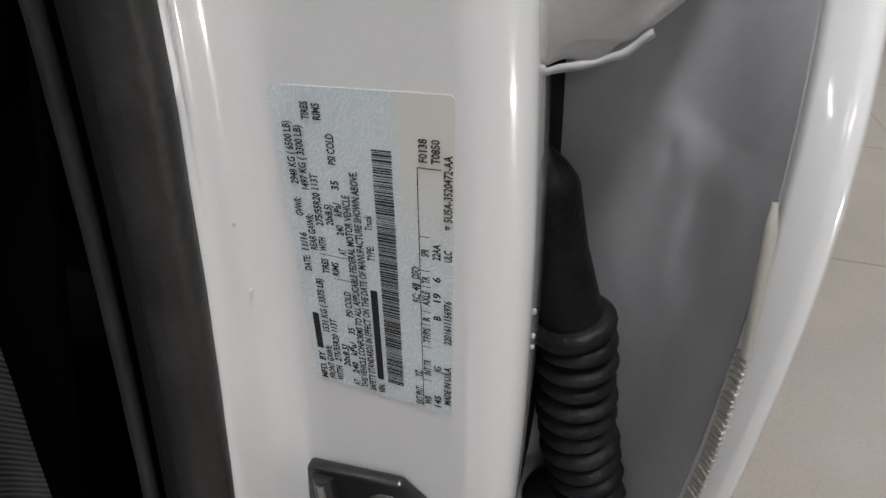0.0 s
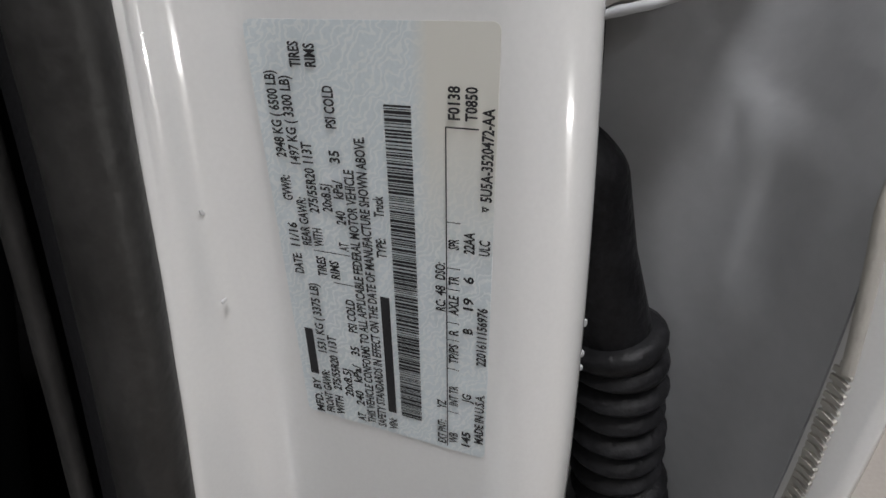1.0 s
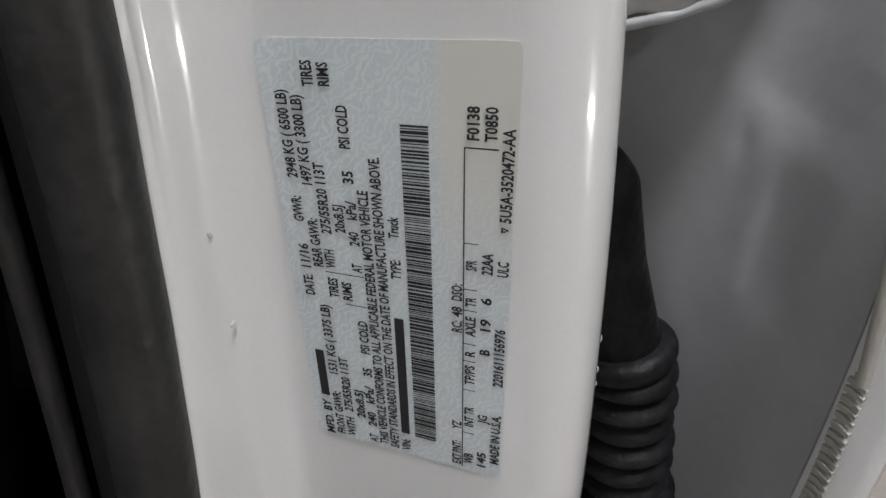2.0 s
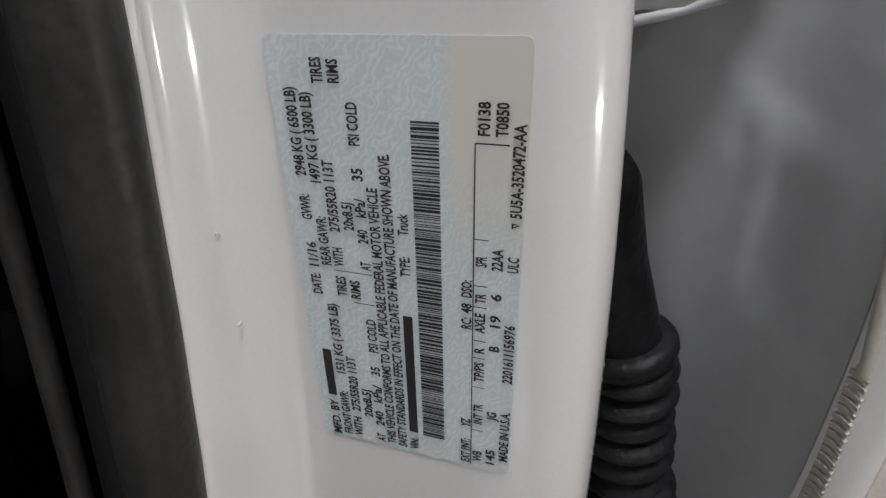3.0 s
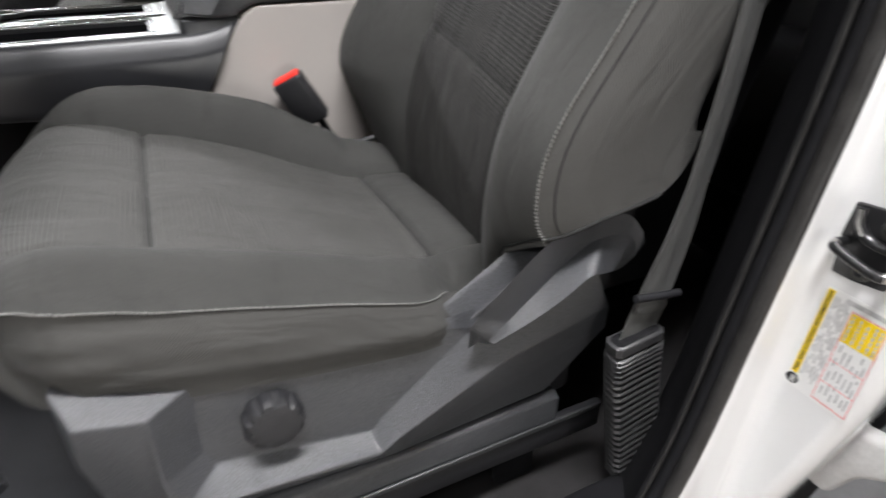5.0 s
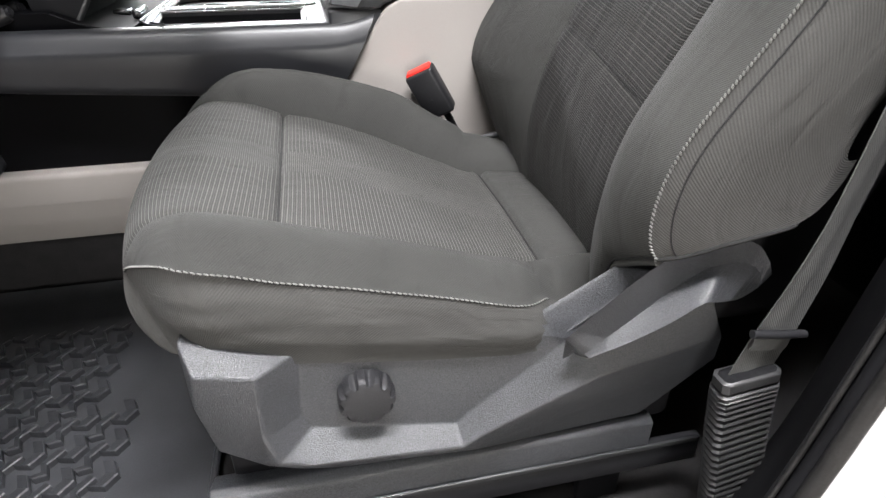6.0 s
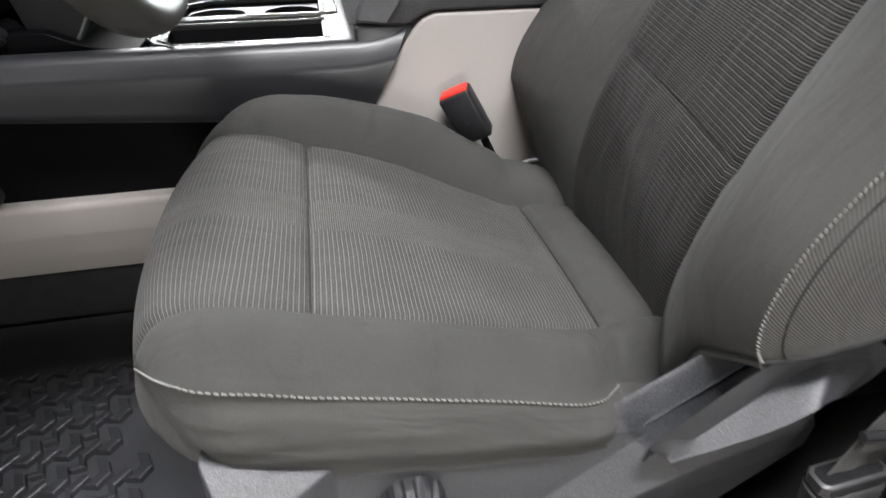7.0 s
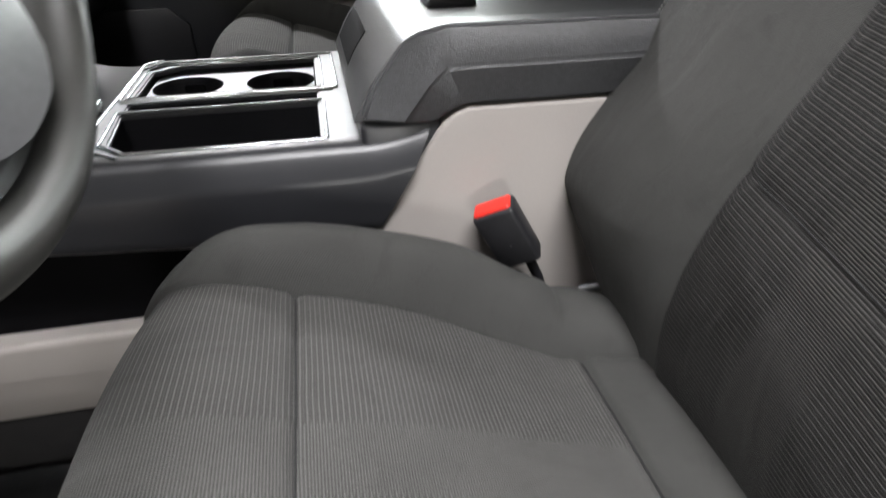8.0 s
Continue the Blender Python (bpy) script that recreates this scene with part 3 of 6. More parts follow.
cert = Sticker((0.022, 1.069), (0.027, 1.164), (-0.022, 1.166), (-0.025, 1.065))
plate = cert.film("data_label", FILM, pillar, 0.0004, label="pale blue printed vehicle data label with bar code")
V, F = [], []
CAP, UP = 0.045, 0.00075
cert.row(V, F, 0.078, CAP, [("MFD. BY", 0.009, 0.122), ("#", 0.137, 0.279), ("DATE:", 0.437, 0.491), ("11/16", 0.509, 0.569), ("GVWR:", 0.623, 0.682), ("2948 KG ( 6500 LB)", 0.723, 0.904)], UP)
cert.row(V, F, 0.139, CAP, [("FRONT GAWR:", 0.016, 0.157), ("1531 KG ( 3375 LB)", 0.213, 0.415), ("REAR GAWR:", 0.516, 0.634), ("1497 KG ( 3300 LB)", 0.710, 0.895)], UP)
cert.row(V, F, 0.198, CAP, [("WITH", 0.017, 0.080), ("275/55R20 113T", 0.100, 0.270), ("TIRES", 0.440, 0.492), ("WITH", 0.517, 0.563), ("275/55R20 113T", 0.601, 0.761), ("TIRES", 0.912, 0.961)], UP)
cert.row(V, F, 0.263, CAP, [("20x8.5J", 0.089, 0.177), ("RIMS", 0.439, 0.486), ("20x8.5J", 0.608, 0.672), ("RIMS", 0.914, 0.958)], UP)
cert.row(V, F, 0.322, CAP, [("AT", 0.016, 0.043), ("240", 0.069, 0.116), ("kPa/", 0.144, 0.198), ("35", 0.228, 0.254), ("PSI COLD", 0.296, 0.389), ("AT", 0.516, 0.537), ("240", 0.581, 0.614), ("kPa/", 0.642, 0.684), ("35", 0.722, 0.749), ("PSI COLD", 0.795, 0.880)], UP)
cert.row(V, F, 0.379, CAP, [("THIS VEHICLE CONFORMS TO ALL APPLICABLE FEDERAL MOTOR VEHICLE", 0.018, 0.710)], UP)
cert.row(V, F, 0.438, CAP, [("SAFETY STANDARDS IN EFFECT ON THE DATE OF MANUFACTURE SHOWN ABOVE.", 0.016, 0.783)], UP)
cert.row(V, F, 0.502, CAP, [("VIN:", 0.017, 0.055), ("#", 0.074, 0.415), ("TYPE:", 0.515, 0.563), ("Truck", 0.612, 0.661)], UP)
cert.row(V, F, 0.772, CAP, [("EXT PNT:", 0.019, 0.094), ("YZ", 0.131, 0.157), ("RC:", 0.409, 0.438), ("48", 0.448, 0.473), ("DSO:", 0.488, 0.529)], UP)
cert.row(V, F, 0.833, CAP, [("WB", 0.028, 0.062), ("INT TR", 0.148, 0.208), ("TP/PS", 0.272, 0.326), ("R", 0.351, 0.366), ("AXLE", 0.404, 0.453), ("TR", 0.478, 0.502), ("SPR", 0.564, 0.588), ("F0138", 0.831, 0.892)], UP)
cert.row(V, F, 0.900, CAP, [("145", 0.028, 0.075), ("JG", 0.167, 0.192), ("B", 0.362, 0.377), ("19", 0.424, 0.454), ("6", 0.489, 0.506), ("22AA", 0.559, 0.608), ("T0850", 0.830, 0.892)], UP)
cert.row(V, F, 0.966, CAP, [("MADE IN U.S.A.", 0.048, 0.201), ("2201611156976", 0.283, 0.435), ("ULC", 0.560, 0.594), ("5U5A-3520472-AA", 0.677, 0.856)], UP)
mesh_part("printing", V, F, INK, plate, "black printed lines of small capitals", flat=True)
V, F = [], []


def stroke(st, u0, u1, w0, w1, lift):
    k = len(V)
    V.extend([st.at(u0, w0, lift), st.at(u1, w0, lift), st.at(u1, w1, lift), st.at(u0, w1, lift)])
    F.append((k, k + 1, k + 2, k + 3))


stroke(cert, 0.013, 0.817, 0.799, 0.804, UP)
stroke(cert, 0.815, 0.818, 0.802, 0.93, UP)
for uu in (0.126, 0.255, 0.336, 0.382, 0.467, 0.518, 0.623):
    stroke(cert, uu, uu + 0.002, 0.803, 0.862, UP)
for uu in (0.427, 0.505):
    stroke(cert, uu, uu + 0.002, 0.17 if uu > 0.5 else 0.25, 0.35, UP)
for a, b, c, d in ((0.655, 0.667, 0.951, 0.956), (0.655, 0.667, 0.956, 0.958), (0.657, 0.66, 0.956, 0.97), (0.663, 0.666, 0.956, 0.97), (0.66, 0.664, 0.968, 0.98)):
    stroke(cert, a, b, c, d, UP)
mesh_part("ruled_lines", V, F, INK, plate, flat=True)
V, F = [], []
rb = random.Random(7)
uu = 0.072
while uu < 0.853:
    wd = rb.choice((0.0022, 0.0022, 0.0043, 0.0064))
    stroke(cert, uu, min(uu + wd, 0.855), 0.553, 0.664, UP)
    uu += wd + rb.choice((0.0022, 0.0022, 0.0043))
mesh_part("bar_code", V, F, INK, plate, "black bar code", flat=True)

tyre = Sticker((0.026, 0.848), (0.0235, 0.953), (-0.032, 0.953), (-0.032, 0.846))
plate2 = tyre.film("tyre_label", PAPER, pillar, 0.0004, label="white tyre and loading label with yellow and red fields")
tyre.film("yellow_strip", YELLOW, plate2, 0.0007, 0.135, 0.985, 0.02, 0.125, n=6, corner=0)
tyre.film("yellow_field", YELLOW, plate2, 0.0007, 0.625, 0.885, 0.455, 0.945, n=6, corner=0)
V, F = [], []
tyre.row(V, F, 0.075, 0.06, [("TIRE AND LOADING INFORMATION", 0.15, 0.97)], 0.0010)
mesh_part("printing", V, F, INK, plate2, flat=True)
V, F = [], []
for w in (0.50, 0.61, 0.72, 0.83, 0.91):
    s = 0.64
    while s < 0.85:
        e = s + 0.012 + 0.03 * rb.random()
        tyre.row(V, F, w, 0.034, [("#", s, min(e, 0.87))], 0.0010)
        s = e + 0.01
for w in (0.17, 0.215, 0.27, 0.315, 0.36, 0.4):
    s = 0.12 + 0.1 * rb.random()
    while s < 0.9:
        e = s + 0.04 + 0.16 * rb.random()
        tyre.row(V, F, w, 0.026, [("#", s, min(e, 0.95))], 0.0008)
        s = e + 0.02 + 0.05 * rb.random()
for w in (0.52, 0.6, 0.68, 0.76, 0.84, 0.9):
    s = 0.08 + 0.04 * rb.random()
    while s < 0.55:
        e = s + 0.03 + 0.1 * rb.random()
        tyre.row(V, F, w, 0.03, [("#", s, min(e, 0.6))], 0.0008)
        s = e + 0.03 + 0.05 * rb.random()
tyre.row(V, F, 0.62, 0.62, [("#", 0.935, 0.975)], 0.0008)
mesh_part("small_print", V, F, GREYINK, plate2, "rows of illegible grey print", flat=True)
V, F = [], []
for a in ((0.03, 0.9, 0.44, 0.452), (0.03, 0.9, 0.955, 0.967), (0.03, 0.04, 0.44, 0.967), (0.892, 0.9, 0.44, 0.967), (0.22, 0.226, 0.44, 0.967), (0.43, 0.436, 0.44, 0.967)):
    stroke(tyre, *a, 0.0009)
mesh_part("red_border", V, F, REDINK, plate2, flat=True)
V, F = [], []
for k in range(24):
    a = 2 * math.pi * k / 24
    V.append(tyre.at(0.075 + 0.052 * math.cos(a), 0.085 + 0.10 * math.sin(a), 0.0009))
F.append(tuple(range(24)))
mesh_part("round_mark", V, F, INK, plate2, "small round black mark", flat=True)
V, F = [], []
for k in range(5):
    stroke(tyre, 0.04 + k * 0.014, 0.048 + k * 0.014, 0.06, 0.14, 0.0011)
mesh_part("mark_lines", V, F, PAPER, plate2, flat=True)

# ---------------------------------------------------------------- striker
striker = part("striker", prism([(0.0265, 0.966), (0.0295, 1.0), (0.027, 1.029), (-0.009, 1.0325), (-0.0245, 1.0165), (-0.0285, 0.988), (-0.0145, 0.969), (0.01, 0.9655)], "x", face_x(1.0) - 0.004, face_x(1.0) + 0.001, 0.0014), BLACKM, pillar, "black steel latch striker with two bolts and a wire loop")
fx0 = face_x(1.0)
LOOP = smooth_line([(fx0, 0.025, 0.995), (fx0 - 0.014, 0.0255, 0.996), (fx0 - 0.0205, 0.022, 0.9955), (fx0 - 0.0215, 0.011, 0.9925), (fx0 - 0.0215, -0.007, 0.9885), (fx0 - 0.0205, -0.0165, 0.988), (fx0 - 0.014, -0.0195, 0.989), (fx0, -0.0195, 0.9895)], 44)
part("loop", tube(LOOP, 0.0041, 14), BLACKM, striker, "black wire loop worn bright at its bends")
part("worn_patch", tube(LOOP[31:37], 0.00425, 14), WORN, striker)
part("worn_patch", tube(LOOP[7:12], 0.00425, 14), WORN, striker)
# bright strip on the rib: wear together with its painted gloss highlight
part("worn_patch", tube(smooth_line([(fx0 - 0.0072, 0.0198, 1.0262), (fx0 - 0.0085, 0.0178, 1.0155), (fx0 - 0.0092, 0.0115, 1.0072)], 14), 0.0017, 8), WORN, striker)
part("rib", tube(smooth_line([(fx0 - 0.004, 0.020, 1.027), (fx0 - 0.0055, 0.018, 1.015), (fx0 - 0.006, 0.009, 1.005), (fx0 - 0.0055, -0.006, 1.003), (fx0 - 0.004, -0.025, 1.006)], 24), 0.0042, 10), BLACKM, striker)
for y, z in ((-0.0045, 1.0175), (0.0045, 0.977)):
    bm = bmesh.new()
    bmesh.ops.create_cone(bm, cap_ends=True, segments=24, radius1=0.0085, radius2=0.0065, depth=0.005)
    bmesh.ops.bevel(bm, geom=[e for e in bm.edges if e.calc_face_angle(0) > 0.6], offset=0.0008, segments=2, affect="EDGES")
    bmesh.ops.rotate(bm, verts=bm.verts, cent=(0, 0, 0), matrix=Matrix.Rotation(radians(-90), 3, "Y"))
    bmesh.ops.translate(bm, verts=bm.verts, vec=(fx0 - 0.0055, y, z))
    bolt = part("bolt", bm, WHEELV, striker)
    bm = bmesh.new()
    bmesh.ops.create_cone(bm, cap_ends=True, segments=6, radius1=0.0036, radius2=0.0034, depth=0.001)
    bmesh.ops.rotate(bm, verts=bm.verts, cent=(0, 0, 0), matrix=Matrix.Rotation(radians(-90), 3, "Y"))
    bmesh.ops.translate(bm, verts=bm.verts, vec=(fx0 - 0.0082, y, z))
    part("bolt_socket", bm, TRIM, striker)

# ---------------------------------------------------------------- rear door
YO = smoothed([(1.6, -0.085), (1.35, -0.108), (1.2, -0.119), (1.12, -0.122), (1.05, -0.1225), (1.0, -0.1215), (0.93, -0.118), (0.87, -0.115), (0.83, -0.112), (0.7, -0.103), (0.5, -0.1)])
XH = smoothed([(1.6, 0.30), (1.35, 0.16), (1.25, 0.1), (1.19, 0.058), (1.165, 0.043), (1.15, 0.037), (1.12, 0.029), (1.08, 0.0245), (1.02, 0.021), (0.9, 0.02), (0.7, 0.02), (0.5, 0.03)])
rear_door = thing("rear_door", (0.05, -0.1, 0.5), "closed white truck rear door seen at its front shut face", "car door")
zd = [0.5 + 0.9 * i / 240 for i in range(241)]
skin, inner = [], []


def pressing(y, z):
    """Depth of the relief pressed into the shut face: a pocket under the hinge, an oval dimple, a slot with a raised rim."""
    def step(q):
        return 1 / (1 + math.exp(-max(-40.0, min(40.0, q))))
    floor = table([(-0.11, 1.128), (-0.096, 1.131), (-0.088, 1.134), (-0.081, 1.14), (-0.068, 1.154), (-0.057, 1.167), (-0.03, 1.172)], y)
    d = 0.0028 * step((z - floor) / 0.0024) * step((y + 0.0975 - 0.1 * (z - 1.147)) / 0.0024)
    d += 0.004 * math.exp(-((y + 0.0945) / 0.006) ** 4 - ((z - 1.102) / 0.021) ** 4)
    d += 0.0022 * math.exp(-((y + 0.0795) / 0.0026) ** 2 - ((z - 1.1265) / 0.0065) ** 2)
    d -= 0.0022 * math.exp(-((y + 0.083) / 0.011) ** 2 - ((z - 1.126) / 0.012) ** 2)
    d += 0.003 * step((z - 1.03 - 0.6 * (y + 0.09)) / 0.004) * step((0.97 - z + 0.1) / 0.006) * step((y + 0.072) / 0.004)
    return 0.55 * d


for z in zd:
    yo, xh = YO(z), XH(z)
    skin.append([(1.1, yo - 0.006, z), (0.5, yo - 0.004, z), (xh + 0.08, yo - 0.002, z), (xh + 0.03, yo - 0.0006, z), (xh + 0.008, yo, z), (xh + 0.002, yo + 0.0008, z), (xh, yo + 0.003, z),
                 (xh + 0.0005, yo + 0.0055, z), (xh + 0.003, yo + 0.0085, z), (xh + 0.0045, yo + 0.0115, z), (xh + 0.0065, yo + 0.0128, z), (xh + 0.011, yo + 0.0132, z)])
    line = []
    for k in range(71):
        t = k / 70
        x = xh + 0.008 + (0.084 - xh - 0.008 + 0.02 * max(0, z - 1.1)) * (1 - (1 - t) ** 6)
        y = yo + 0.0134 + (0.055 + (-0.06 - yo)) * t
        x += pressing(y, z)
        line.append((x, y, z))
    inner.append(line)
v, f, u = sheet(skin, 0.0012)
mesh_part("outer_skin", v, f, WHITE, rear_door, angle=70)
# same white as the skin, painted darker where shade falls
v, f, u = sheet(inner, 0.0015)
mesh_part("shut_face", v, f, SHADED_WHITE, rear_door, "pressed white shut face, darkened for shade", angle=70)
# sealer bead along the hem: smooth at its top end, ridged below
path = [(XH(z) + 0.005 - 0.002 * k / 39, YO(z) + 0.0162 - 0.0038 * k / 39, z) for k, z in enumerate(np.linspace(1.131, 1.082, 40))]
part("sealer_bead", tube(path, [0.0009 + 0.0012 * min(1, k / 6) * (1 - 0.35 * k / 39) for k in range(40)], 10), SEALER, rear_door, "smooth cream end of a seam sealer bead")
V, F = [], []
z = 1.082
while z > 0.86:
    k = len(V)
    q = min(1.0, (1.082 - z) / 0.05)
    x, y = XH(z) + 0.003 - 0.001 * q, YO(z) + 0.0124 - 0.0012 * q
    s = 0.0014 + 0.0008 * random.random()
    for dx, dy, dz in ((-0.002, -0.0016, 0.0), (0.001, 0.0022, 0.0012), (0.0035, 0.004, 0.0004), (0.0035, 0.0036, -0.0016), (0.001, 0.0018, -0.0012), (-0.002, -0.0018, -0.0014)):
        for w in (-1, 1):
            V.append((x + 0.8 * dx - w * s * 0.36, y + dy * 0.5 + w * s * 0.36, z + 0.8 * dz + w * 0.0002))
    for i in range(6):
        j = (i + 1) % 6
        F.append((k + 2 * i, k + 2 * j, k + 2 * j + 1, k + 2 * i + 1))
    F.append(tuple(k + 2 * i for i in range(5, -1, -1)))
    F.append(tuple(k + 2 * i + 1 for i in range(6)))
    z -= 0.0027 * random.uniform(0.85, 1.15)
tagged(mesh_part("sealer_ridge", V, F, SEALER, rear_door, "ridged seam sealer bead"), kind="stuff")
part("sealer_backing", tube([(XH(z) + 0.005, YO(z) + 0.0122, z) for z in np.linspace(1.084, 0.86, 40)], 0.0016, 8), SEALER, rear_door)

# upper hinge of the rear door, a crumpled painted bracket
bm = prism([(-0.02, 1.158), (-0.034, 1.1605), (-0.045, 1.1635), (-0.056, 1.167), (-0.064, 1.174), (-0.074, 1.187), (-0.084, 1.203), (-0.09, 1.25), (-0.02, 1.25)], "x", 0.04, 0.082, 0.005, 3)
bmesh.ops.subdivide_edges(bm, edges=bm.edges[:], cuts=3, use_grid_fill=True)
for q in bm.verts:
    q.co += 0.0034 * Vector((noise.noise(q.co * 90), noise.noise(q.co * 90 + Vector((5, 0, 0))), noise.noise(q.co * 110 + Vector((0, 7, 0)))))
part("upper_hinge", bm, HINGEP, rear_door, "white painted hinge bracket", angle=70)

lip = smooth_line([(0.039, -0.012, 1.1585), (0.039, -0.024, 1.1585), (0.039, -0.034, 1.1605), (0.039, -0.045, 1.1635), (0.039, -0.056, 1.167), (0.04, -0.064, 1.174)], 40)
part("hinge_sealer", tube([q + Vector((0, 0, 0.0012 * noise.noise(q * 160))) for q in lip], [0.0011 + 0.0005 * noise.noise(q * 210) for q in lip], 10), SHADED_WHITE, rear_door, "lumpy pale sealer along the hinge's lower edge")

# lower hinge
lower = part("lower_hinge", prism([(-0.0282, 0.803), (-0.0595, 0.8126), (-0.0688, 0.7759), (-0.038, 0.7491), (-0.0211, 0.7071), (0.0, 0.7071), (0.0, 0.80)], "x", 0.034, 0.056, 0.008, 4), HINGEP, rear_door, "dull white painted hinge arm")
part("hinge_leaf", prism([(-0.0543, 0.8332), (-0.0672, 0.8115), (-0.0789, 0.7756), (-0.0888, 0.7844), (-0.0905, 0.8127), (-0.0929, 0.832), (-0.0874, 0.8358), (-0.0658, 0.8259)], "x", 0.041, 0.050, 0.003, 3), HINGEP, lower)


def disc(y, z, x, r, depth, seg, bevel):
    """A flat round or hexagonal head that faces forward."""
    bm = bmesh.new()
    bmesh.ops.create_cone(bm, cap_ends=True, segments=seg, radius1=r, radius2=r * 0.95, depth=depth)
    bmesh.ops.bevel(bm, geom=[e for e in bm.edges if e.calc_face_angle(0) > 0.6], offset=bevel, segments=2, affect="EDGES")
    bmesh.ops.rotate(bm, verts=bm.verts, cent=(0, 0, 0), matrix=Matrix.Rotation(radians(-90), 3, "Y"))
    bmesh.ops.translate(bm, verts=bm.verts, vec=(x, y, z))
    return bm


part("boss", disc(-0.0696, 0.8512, 0.061, 0.0158, 0.02, 36, 0.004), HINGEP, lower, "round pressed boss")
part("bolt", disc(-0.0725, 0.8465, 0.049, 0.0088, 0.008, 6, 0.0012), HINGEP, lower, "painted hinge bolt")
part("hole_rim", tube([(0.0405, -0.0821 + 0.0075 * math.cos(a), 0.8129 + 0.0078 * math.sin(a)) for a in [2 * math.pi * k / 28 for k in range(29)]], 0.0016, 8, caps=False), HINGEP, lower)
# solid disc in a darker colour paints the shade inside the hole
part("hole", disc(-0.0821, 0.8129, 0.0412, 0.0068, 0.0016, 24, 0.0003), SEALER, lower, "bolt hole, its shade put in as a darker disc")
# dark weatherstrip deep in the gap
gap = tagged(part("gap_seal", merge(tube([(0.088, yright(z) + 0.02, z) for z in zd], 0.02, 10), block((0.1, -0.06, 0.5), (0.14, 0.1, 1.5))), TRIM), "black rubber strip deep in the gap behind the pillar", "door seal")

# wiring boot
boot = thing("wiring_boot", (0.057, -0.07, 0.92), "black corrugated rubber wiring boot between pillar and rear door", "rubber boot")
CY = [(1.13, -0.0385), (1.12, -0.040), (1.09, -0.0465), (1.065, -0.054), (1.05, -0.0585), (1.0, -0.0655), (0.97, -0.074), (0.95, -0.0795), (0.93, -0.081), (0.905, -0.078)]


def boot_c(z):
    return (0.058, table(CY, z), z)


part("sleeve", tube([boot_c(z) for z in np.linspace(1.131, 1.055, 40)], [0.0104 * min(1, math.sin(min(1, (k + 0.6) / 9) * math.pi / 2)) + 0.0028 * (k / 39) ** 1.5 for k in range(40)], 24), BOOT, boot)
part("collar", tube([boot_c(z) for z in np.linspace(1.062, 1.053, 8)], [0.0145, 0.0168, 0.0176, 0.0178, 0.0176, 0.017, 0.016, 0.015], 24), BOOT, boot)
for k in range(10):
    zc = 1.0495 - 0.0098 * k
    pts = [boot_c(zc + s * 0.0049) for s in np.linspace(1, -1, 9)]
    part("ring", tube(pts, [0.0118 + (0.0054 + 0.0005 * math.sin(k * 2.3)) * math.cos(s * math.pi / 2) ** 1.3 + 0.00012 * k for s in np.linspace(-0.98, 0.98, 9)], 28), BOOT, boot)
part("elbow", tube([boot_c(z) for z in np.linspace(0.958, 0.908, 14)], [0.0155, 0.0178, 0.0198, 0.0215, 0.0225, 0.0228, 0.0228, 0.0225, 0.022, 0.0212, 0.02, 0.018, 0.015, 0.009], 24), BOOT, boot)
bm = bmesh.new()
bmesh.ops.create_uvsphere(bm, u_segments=24, v_segments=14, radius=0.021)
bmesh.ops.scale(bm, vec=(0.7, 1.0, 1.25), verts=bm.verts)
bmesh.ops.translate(bm, verts=bm.verts, vec=(0.064, -0.0665, 0.931))
part("elbow_lobe", bm, BOOT, boot)
part("clip", block((0.038, -0.104, 0.942), (0.05, -0.092, 0.953), 0.002), BOOT, boot)
part("flange", tube([(0.057, -0.0795, 0.934), (0.055, -0.0805, 0.927), (0.054, -0.081, 0.921), (0.053, -0.0815, 0.915)], [0.0215, 0.0258, 0.0262, 0.022], 26), BOOT, boot)
part("spout", tube([(0.054, -0.079, 0.925), (0.05, -0.09, 0.931), (0.047, -0.0985, 0.936)], [0.0145, 0.0125, 0.0105], 18), BOOT, boot)
part("tab", block((0.046, -0.068, 0.897), (0.056, -0.057, 0.908), 0.002), BOOT, boot)

# running board below the rear door
board = thing("running_board", (0.7, -0.16, 0.46), "grey ribbed running board with round studs below the door", "running board")
part("tread", prism([(0.05, -0.225), (1.06, -0.225), (1.06, -0.08), (0.05, -0.08)], "z", 0.44, 0.5, 0.012, 3), BOARD, board)
for k in range(12):
    for y in (-0.2, -0.155):
        bm = bmesh.new()
        bmesh.ops.create_uvsphere(bm, u_segments=12, v_segments=6, radius=0.009)
        bmesh.ops.scale(bm, vec=(1, 1, 0.5), verts=bm.verts)
        bmesh.ops.translate(bm, verts=bm.verts, vec=(0.2 + 0.075 * k + (0.037 if y < -0.18 else 0), y, 0.5))
        part("stud", bm, BOARD, board)
for bx in (0.2, 0.85):
    part("bracket", block((bx, -0.12, 0.4), (bx + 0.05, 0.1, 0.445)), TRIM, board)

# ---------------------------------------------------------------- cab shell
tagged(part("cab_floor", block((-1.5, 0.02, 0.35), (1.5, 1.82, 0.585)), CARPET), "black carpeted cab floor", "floor", kind="structure")
tagged(part("rocker_panel", prism([(-0.1, 0.4), (0.03, 0.4), (0.03, 0.545), (-0.02, 0.56), (-0.085, 0.545)], "x", -1.4, 0.0, 0.012, 3), WHITE), "white painted sill below the door opening", "sill", kind="structure")
tagged(part("sill_trim", prism([(0.03, 0.585), (0.15, 0.585), (0.15, 0.61), (0.1, 0.625), (0.035, 0.6)], "x", -1.4, 0.0, 0.006, 2), TRIM), "black plastic sill trim", "sill trim", kind="structure")
